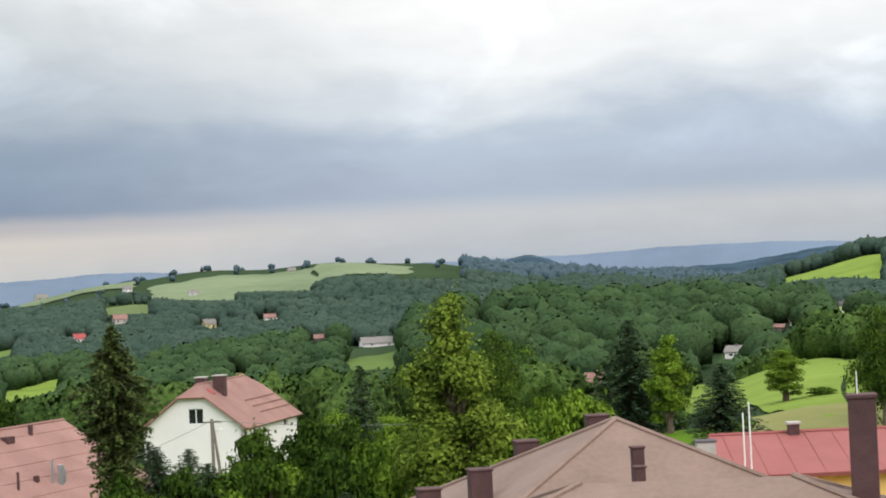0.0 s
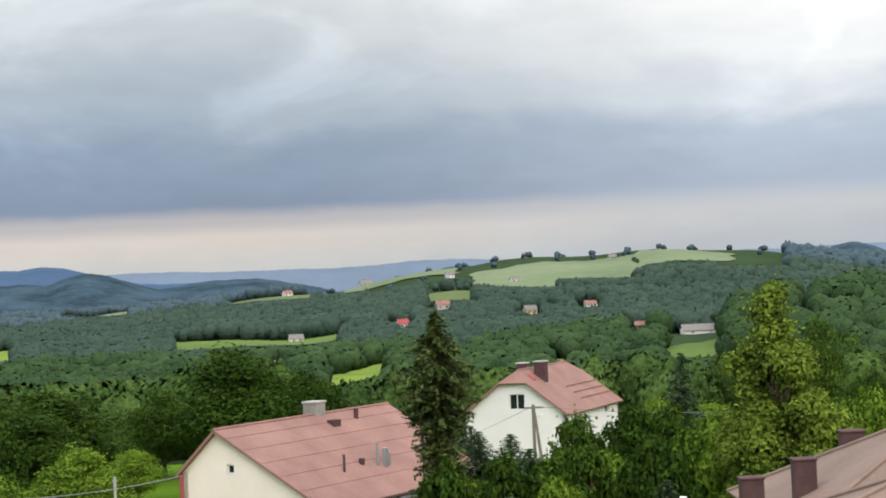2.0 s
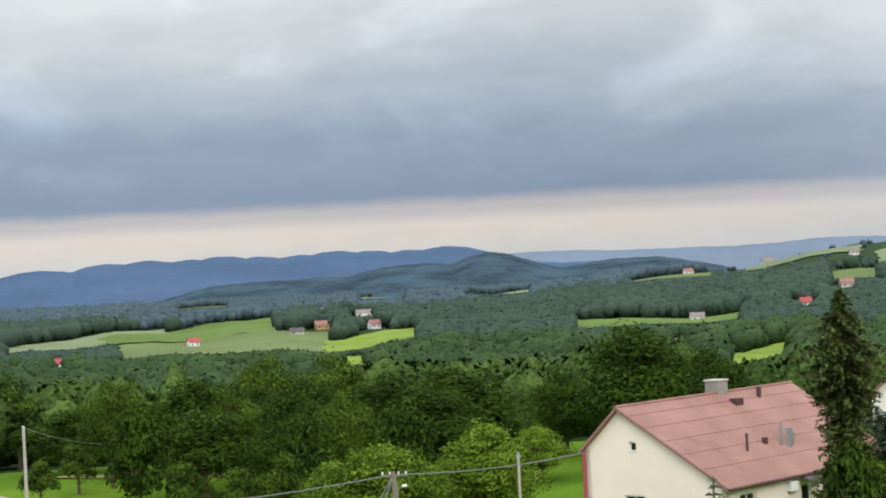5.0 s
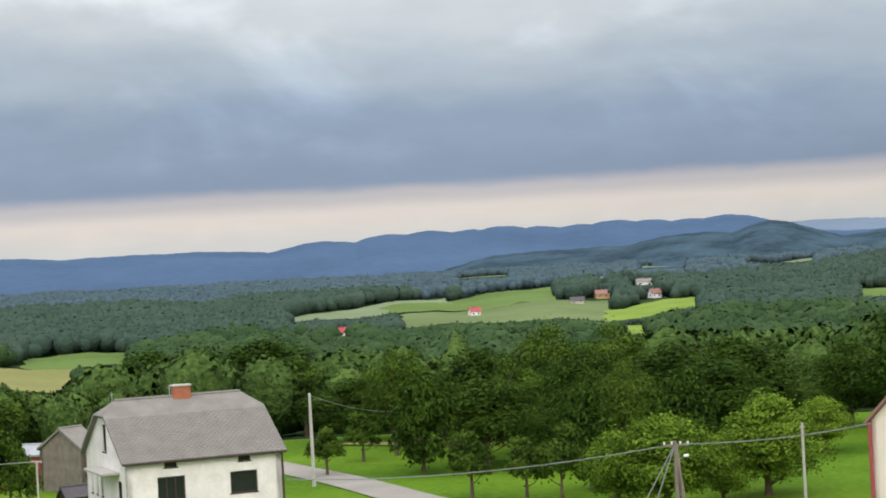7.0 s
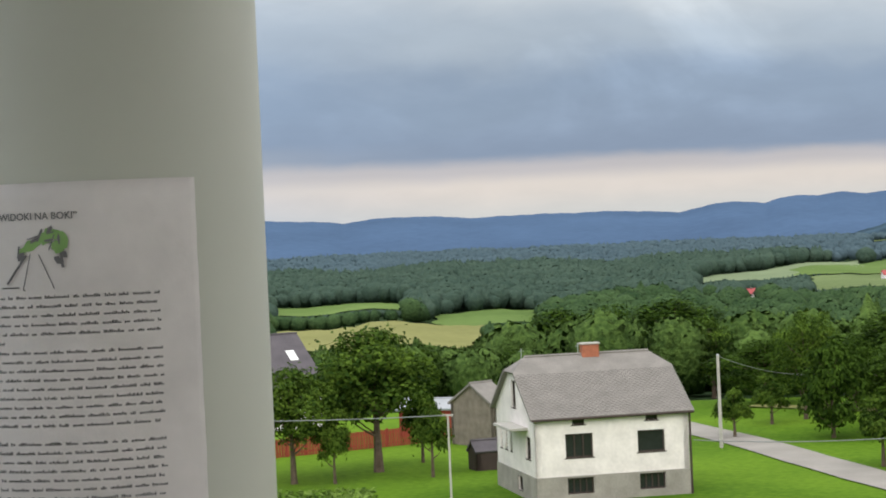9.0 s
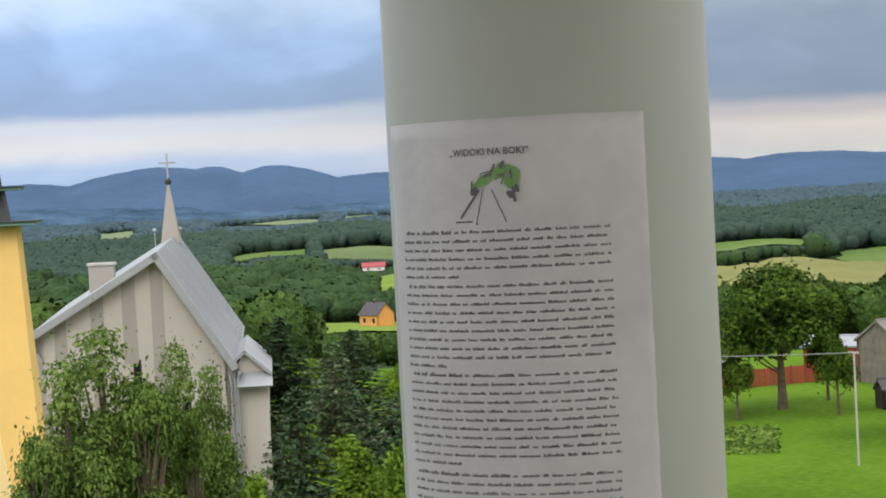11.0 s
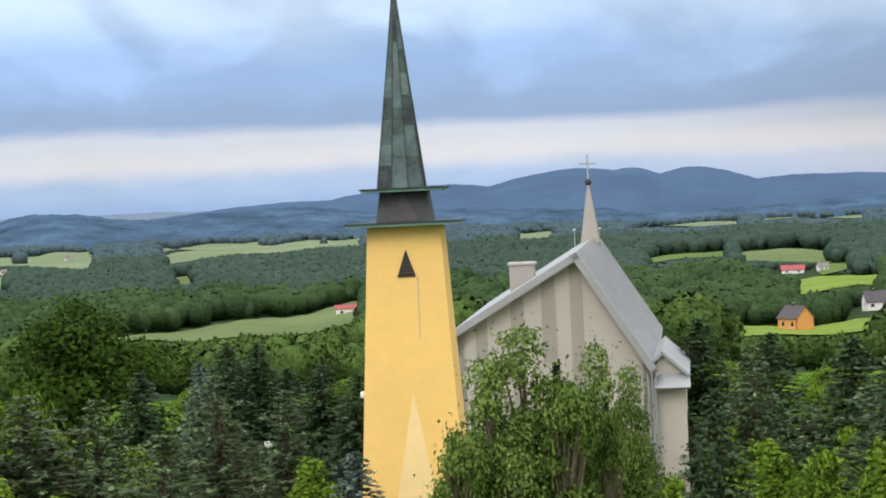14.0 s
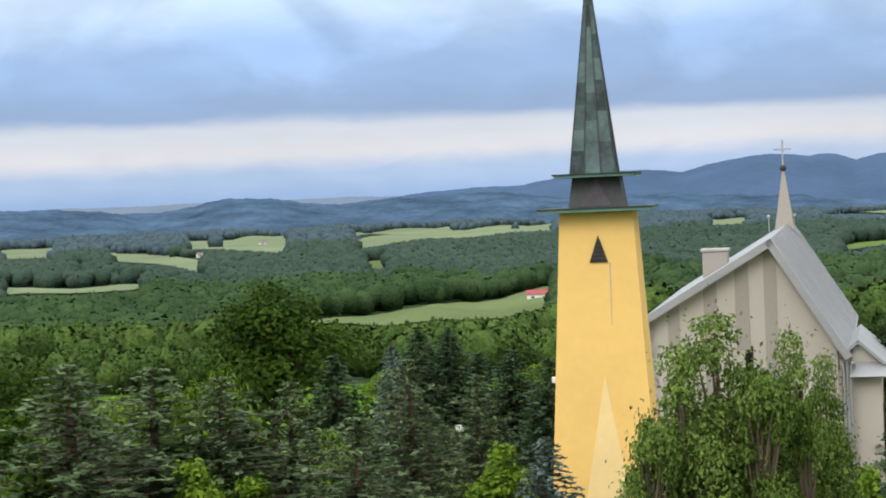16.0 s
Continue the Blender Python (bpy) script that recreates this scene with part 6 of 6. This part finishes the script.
# wood behind the grey house
tree("round", 33.7, 225, -1.9, 14.0)
tree("round", 32.0, 215, -2.2, 12.0)
tree("round", 30.4, 222, -2.4, 12.0)
tree("round", 35.0, 230, -2.35, 10.0)
tree("round", 36.4, 200, -3.1, 8.0)
tree("fresh", 37.6, 190, -3.3, 7.0)
tree("round", 38.9, 188, -3.2, 7.0)
tree("fresh", 43.0, 186, -3.3, 7.0)
tree("round", 44.5, 180, -3.3, 8.0)
tree("tall", 40.9, 195, -2.75, 4.5)
# orchard yard
tree("apple", 40.1, 130, -2.9, 9.4)
tree("bush", 44.6, 150, -3.15, 4.5)
tree("fresh", 43.6, 172, -3.1, 5.0)
tree("orchard", 38.9, 134, -4.25, 3.0)
tree("apple", 42.4, 126, -3.95, 4.8)
tree("orchard", 38.65, 126, -4.65, 3.0)
tree("apple", 44.4, 128, -3.4, 6.0)
tree("orchard", 41.3, 125, -4.9, 2.8)
tree("orchard", 46.5, 120, -4.2, 4.0)
# round the church
tree("near", 58.3, 47, -3.85, 4.6)
tree("twin", 57.4, 48.5, -4.0, 3.0)
tree("twin", 59.3, 48, -5.0, 2.6)
tree("twin", 56.0, 47, -5.2, 2.8)
tree("near", 56.3, 49, -4.6, 3.2)
tree("twin", 60.2, 45, -5.7, 3.6)
tree("twin", 57.2, 46, -4.5, 4.2)
tree("near", 59.2, 46, -4.9, 4.2)
tree("near", 55.4, 50, -5.2, 3.0)
tree("near", 54.6, 52, -5.6, 2.6)
tree("spruce", 53.5, 96, -3.3, 5.1)
tree("tall", 52.85, 70, -4.75, 2.9)
tree("spruce", 51.6, 90, -3.75, 4.9)
tree("spruce", 49.5, 76, -3.9, 5.4)
tree("spruce", 47.8, 84, -3.6, 5.4)
tree("tall", 50.4, 62, -5.3, 2.8)
tree("tall", 54.3, 62, -6.0, 2.4)
tree("spruce", 52.2, 80, -4.5, 4.3)
tree("fresh", 50.0, 130, -4.1, 6)
tree("fresh", 53.0, 140, -3.9, 6)
tree("tall", 55.0, 130, -3.6, 5)
# conifer garden left of the tower
tree("spruce", 63.7, 105, -4.15, 4.6)
tree("spruce", 65.4, 116, -3.45, 4.6)
tree("spruce", 66.2, 114, -3.4, 4.6)
tree("blue", 66.95, 100, -3.95, 4.1)
tree("spruce", 68.5, 90, -4.05, 4.6)
tree("oak", 70.2, 108, -2.1, 7.0)
tree("pine", 69.75, 72, -4.75, 5.8)
tree("pine", 66.5, 75, -5.1, 3.6)
tree("pine", 64.7, 78, -5.5, 2.8)
tree("spruce", 64.6, 118, -4.2, 4.1)
tree("fresh", 63.0, 132, -3.9, 6)
tree("pine", 71.6, 70, -5.4, 4.8)
tree("fresh", 74.4, 104, -3.7, 6.0)
tree("round", 76.3, 110, -3.35, 7.4)
tree("pine", 73.4, 70, -5.1, 5.2)
tree("pine", 75.6, 66, -5.0, 5.8)
tree("fresh", 73.4, 122, -3.9, 5)
tree("pine", 68.0, 66, -6.6, 4.2)
tree("blue", 62.9, 68, -6.6, 3.5)
tree("bush", 62.3, 58, -7.2, 3.0)
tree("bush", 65.6, 62, -7.4, 3.0)
tree("bush", 67.0, 60, -7.6, 3.0)
tree("bush", 70.6, 58, -7.6, 3.0)
tree("bush", 61.0, 52, -7.4, 2.6)
tree("bush", 69.0, 84, -6.3, 2.6)
tree("round", 78.0, 90, -3.6, 7)
tree("spruce", 62.7, 100, -4.4, 4.6)
tree("fresh", 72.2, 132, -4.0, 6)
tree("fresh", 67.0, 150, -4.1, 5)

tree("barberry", 71.35, 100, -6.0, 3.4)
tree("pine", 71.2, 72, -6.5, 3.0)
# undergrowth and young trees between the conifers
filler = random.Random(23)
for k in range(28):
    r = filler.uniform(62, 100)
    az = filler.uniform(62.6, 78)
    if abs(az - 64.6) < 1.3 and r > 74:
        continue
    tree(filler.choice(("pine", "bush", "fresh", "spruce", "orchard")), az, r, filler.uniform(-7.4, -5.2) * (1.0 if r < 80 else 0.92), filler.uniform(2.6, 4.6))
for k in range(16):
    r = filler.uniform(56, 100)
    tree(filler.choice(("pine", "bush", "tall", "spruce", "fresh")), filler.uniform(47.5, 55.0), r, filler.uniform(-6.8, -4.9), filler.uniform(2.6, 4.2))
for k in range(12):
    tree(filler.choice(("bush", "spruce", "fresh")), filler.uniform(1.2, 8.4), filler.uniform(86, 104), filler.uniform(-6.6, -5.6), filler.uniform(2.6, 4.2))

bm = bmesh.new()
bmesh.ops.create_icosphere(bm, subdivisions=3, radius=1.0)
for v in bm.verts:
    v.co *= 1 + 0.22 * noise.noise(v.co * 1.6) + 0.08 * noise.noise(v.co * 5)
    v.co.z *= 0.55
rock = part("boulder", bm, M["concrete"])
rock.matrix_world = Matrix.Translation(place(63.3, 80) + Vector((0, 0, 0.3))) @ Matrix.Diagonal((1.4, 1.0, 2.4, 1))
tagged(rock, "pale grey weathered boulder in the garden", "boulder")
rs = np.random.RandomState(77)
n = 1500
ga, gr = rs.uniform(40.2, 44.5, n), rs.uniform(110, 121, n)
gc = np.stack([-gr * np.sin(np.radians(ga)), gr * np.cos(np.radians(ga)), land(ga, gr) + rs.uniform(0.05, 0.35, n)], 1)
gv, gf = leaf_quads(rs, gc, np.tile([0, 0, 1.0], (n, 1)), rs.uniform(0.12, 0.25, n))
tagged(new("vegetable_plot", mesh_quads("vegetable_plot", gv, gf, M["leaf_grey"])), "plot of low leafy potato plants", "vegetables", kind="stuff")

# ---- woods ----
forest("woodland", 182, 340, -18, 60, 6.0, "wood_near", 5, 6.2, "mixed green woodland filling the near slope", 0.15, sprays=190, pad=2.0, grow=0.1, body=0.72, spray=1.25, loose=0.6, keep=0.85, vary=0.35, sides=9)
forest("woodland", 182, 340, 60, 80, 6.0, "wood_near", 35, 3.6, "low mixed woodland below the garden", 0.15, sprays=110, pad=2.0, grow=0.1, body=0.72, spray=1.25, loose=0.6, keep=0.85, vary=0.35, sides=8)
forest("woodland", 340, 520, -18, 80, 6.6, "wood_near", 15, 7.0, "mixed green woodland on the middle slope", 0.15, sprays=80, body=0.75, pad=2.0, grow=0.2, spray=1.2, loose=0.5, vary=0.3, sides=8)
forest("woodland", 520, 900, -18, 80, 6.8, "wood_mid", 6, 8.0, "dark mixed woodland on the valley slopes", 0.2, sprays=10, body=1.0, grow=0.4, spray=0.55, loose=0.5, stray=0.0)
forest("woodland", 640, 880, -12.5, 3.4, 9.0, "wood_mid", 26, 11.5, "tall dark trees along the wooded hilltop", 0.12, sprays=50, body=0.95, grow=0.2, spray=0.8, loose=0.4, vary=0.35, sides=8)
# from 900 m on, haze comes from the woods' own painted colour
forest("woodland", 900, 1500, -18, 80, 6.4, "wood_hazy", 8, 8.5, "mixed woodland across the valley, dulled blue-green for haze", 0.3, sprays=2, grow=0.5, loose=0.2, stray=0.0, spray=0.3)
forest("woodland", 1500, 3300, -18, 80, 12.5, "wood_far_hazy", 7, 9.0, "distant woodland, tinted blue-grey for haze", 0.25, sprays=2, pad=8.0, grow=0.6, stray=0.004, loose=0.2, spray=0.3, sides=6)


# ---- the viewing tower: platform, column and notice ----
COL = place(45.8, ARM, EYE) + (place(46.37, 1.545, EYE) - Vector((0, 0, EYE)))
RAD = 0.117
column = part("column", tube(bmesh.new(), [(0, 0, -1.7), (0, 0, 1.15)], [RAD, RAD], 128), M["pole_paint"])
for f in column.data.polygons:
    f.use_smooth = True
column.matrix_world = Matrix.Translation(COL)
tagged(column, "pale grey-green painted round steel column", "column", kind="structure")


def disc(name, label, z0, z1, radius, material):
    ob = part(name, tube(bmesh.new(), [(0, 0, z0), (0, 0, z1)], [radius, radius], 64), material)
    return tagged(ob, label, name, kind="structure")


disc("floor", "concrete floor of the viewing platform", EYE - 1.85, EYE - 1.7, 2.0, M["concrete"])
# roof added out of view to darken the column, radius set by that
disc("ceiling", "added flat roof over the platform, out of view, shading the column", EYE + 1.15, EYE + 1.35, 1.9, M["white_wall"])
disc("shaft", "round concrete shaft under the platform", -0.5, EYE - 1.852, 1.1, M["concrete"])
# white wall added behind the lens, unseen, to bounce light onto the column
added_wall = part("bounce_wall", boxed(-1.6, 1.6, -1.9, -1.6, -EYE, 1.15), M["white_wall"])
added_wall.matrix_world = Matrix.Translation((0, 0, EYE)) @ Matrix.Rotation(radians(33), 4, "Z")
tagged(added_wall, "added white wall behind the platform, out of view, bouncing light", "wall", kind="structure")

FACE = radians(45.8) + math.pi     # the side of the column that the notice's seam is counted from


def on_column(u, v, out):
    """A point on the column: u metres round it (to the right as seen), v metres above the lens, out from the paint."""
    a = FACE + u / RAD
    r = RAD + out
    return Vector((-math.sin(a) * r, math.cos(a) * r, v))


def curved(bm, u0, u1, v0, v1, out, n=2, m=1, thick=0.0):
    g = [[bm.verts.new(on_column(u0 + (u1 - u0) * i / n, v0 + (v1 - v0) * j / m, out)) for j in range(m + 1)] for i in range(n + 1)]
    for i in range(n):
        for j in range(m):
            bm.faces.new((g[i][j], g[i + 1][j], g[i + 1][j + 1], g[i][j + 1]))
    return g


TOP, LEFT, RIGHT = 0.0405, -0.145, 0.068
notice = holder("notice", Matrix.Translation(COL), "white printed paper notice wrapped round the column", "notice")
bm = bmesh.new()
n, m = 48, 24
g = [[None] * (m + 1) for _ in range(n + 1)]
for i in range(n + 1):
    for j in range(m + 1):
        u, v = LEFT + (RIGHT - LEFT) * i / n, TOP - 0.297 * j / m
        lift = 0.0012 + 0.0012 * max(0, (i / n - 0.9) * 10) ** 2 + 0.0004 * noise.noise(Vector((u * 40, v * 30, 0)))
        edge = 0.0008 * noise.noise(Vector((0, v * 60, 3))) if i == n else 0
        g[i][j] = bm.verts.new(on_column(u + edge, v, lift))
for i in range(n):
    for j in range(m):
        bm.faces.new((g[i][j], g[i + 1][j], g[i + 1][j + 1], g[i][j + 1]))
sheet = part("sheet", bm, M["paper"], notice)
for f in sheet.data.polygons:
    f.use_smooth = True
sol = sheet.modifiers.new("thickness", "SOLIDIFY")
sol.thickness, sol.offset = 0.0003, -1

# title
cu = bpy.data.curves.new("title", "FONT")
cu.offset = 0.00012
cu.body, cu.size, cu.align_x = "\u201eWIDOKI NA BOKI\u201d", 0.0068, "CENTER"
tmp = new("title_source", cu)
me = bpy.data.meshes.new_from_object(tmp.evaluated_get(bpy.context.evaluated_depsgraph_get()))
bpy.data.objects.remove(tmp)
bm = bmesh.new()
bm.from_mesh(me)
wide = max(v.co.x for v in bm.verts) - min(v.co.x for v in bm.verts)
for v in bm.verts:
    v.co = on_column(-0.0415 + v.co.x * 0.057 / wide, TOP - 0.0245 + v.co.y * 0.95, 0.0024)
part("title", bm, M["ink"], notice)

# drawing: a plain green and black shape on thin legs
def blob(name, pts, material, out=0.0021):
    bm = bmesh.new()
    bm.faces.new([bm.verts.new(on_column(-0.0415 + x, TOP - 0.051 + y, out)) for x, y in pts])
    return part(name, bm, material, notice)


def oval(cx, cy, a, b, turn, n=14, rough=0.18, seed=1):
    r = random.Random(seed)
    out = []
    for k in range(n):
        t = k * math.tau / n
        q = 1 + rough * (r.random() * 2 - 1)
        x, y = a * q * math.cos(t), b * q * math.sin(t)
        out.append((cx + x * math.cos(turn) - y * math.sin(turn), cy + x * math.sin(turn) + y * math.cos(turn)))
    return out


for cx, cy, a, b, turn, seed, dark in ((-0.002, 0.010, 0.007, 0.0035, 0.5, 2, 0), (0.006, 0.014, 0.006, 0.0038, 0.2, 3, 0), (0.013, 0.0165, 0.006, 0.004, -0.3, 4, 0), (0.0185, 0.011, 0.0035, 0.006, 0.15, 5, 0),
                                       (0.014, 0.008, 0.003, 0.005, 0.4, 6, 0), (-0.009, 0.006, 0.005, 0.0025, 0.7, 7, 0), (0.010, 0.0195, 0.0028, 0.0016, 0.9, 8, 1), (0.0195, 0.003, 0.0016, 0.003, 0.2, 9, 1),
                                       (0.015, -0.001, 0.0022, 0.003, 0.5, 10, 1), (-0.001, 0.0125, 0.003, 0.0011, 0.4, 11, 1), (0.009, 0.0125, 0.0028, 0.0010, 0.1, 12, 1), (-0.011, 0.002, 0.0022, 0.0036, -0.5, 13, 1), (0.016, 0.013, 0.0009, 0.0035, 0.1, 14, 1)):
    blob("drawing", oval(cx, cy, a, b, turn, rough=0.28, seed=seed), M["ink" if dark else "ink_green"], 0.0026 if dark else 0.0021)
for k, (x0, y0, x1, y1, w) in enumerate(((-0.004, 0.004, -0.010, -0.020, 0.0007), (0.002, 0.003, 0.0115, -0.0195, 0.0007), (-0.007, 0.003, -0.022, -0.016, 0.0016), (-0.026, -0.0185, -0.013, -0.0185, 0.0009),
                                         (0.017, 0.004, 0.018, -0.006, 0.002), (0.005, 0.020, 0.001, 0.012, 0.0016), (-0.010, -0.020, -0.0085, -0.0205, 0.0008), (-0.006, 0.0135, 0.013, 0.018, 0.0008), (-0.013, 0.001, -0.012, 0.009, 0.0012), (0.009, 0.006, 0.013, 0.016, 0.0008))):
    d = Vector((x1 - x0, y1 - y0)).normalized()
    s = Vector((-d.y, d.x)) * w / 2
    blob("drawing_line", [(x0 + s.x, y0 + s.y), (x0 - s.x, y0 - s.y), (x1 - s.x, y1 - s.y), (x1 + s.x, y1 + s.y)], M["ink"], 0.0024)

# lines of small print as plain bars
words = random.Random(12)
UL, UR = -0.1245, 0.0395
for para, (v0, lines) in enumerate(((0.0765, 6), (0.1135, 10), (0.1745, 11), (0.243, 8))):
    for k in range(lines):
        v = TOP - v0 - k * 0.0061
        end = UR if k < lines - 1 else UL + 0.03 + 0.05 * words.random()
        bm = bmesh.new()
        u = UL + (0.004 if k == 0 else 0)
        while u < end - 0.002:
            w = min(words.choice((0.004, 0.007, 0.009, 0.012, 0.014, 0.017)), end - u)
            hgt = 0.0020 if (k == 0 and u < UL + 0.045) else 0.0016
            x = u
            while x < u + w - 0.0006:      # letters of a word
                lw = min(0.0007 + 0.0005 * words.random(), u + w - x)
                hh = hgt * words.choice((0.8, 0.8, 1.0, 1.35))
                curved(bm, x, x + lw, v - hgt * 0.5, v - hgt * 0.5 + hh, 0.0021, 1)
                x += lw + 0.00035
            u += w + 0.0022
        part("text_line", bm, M["ink"], notice)
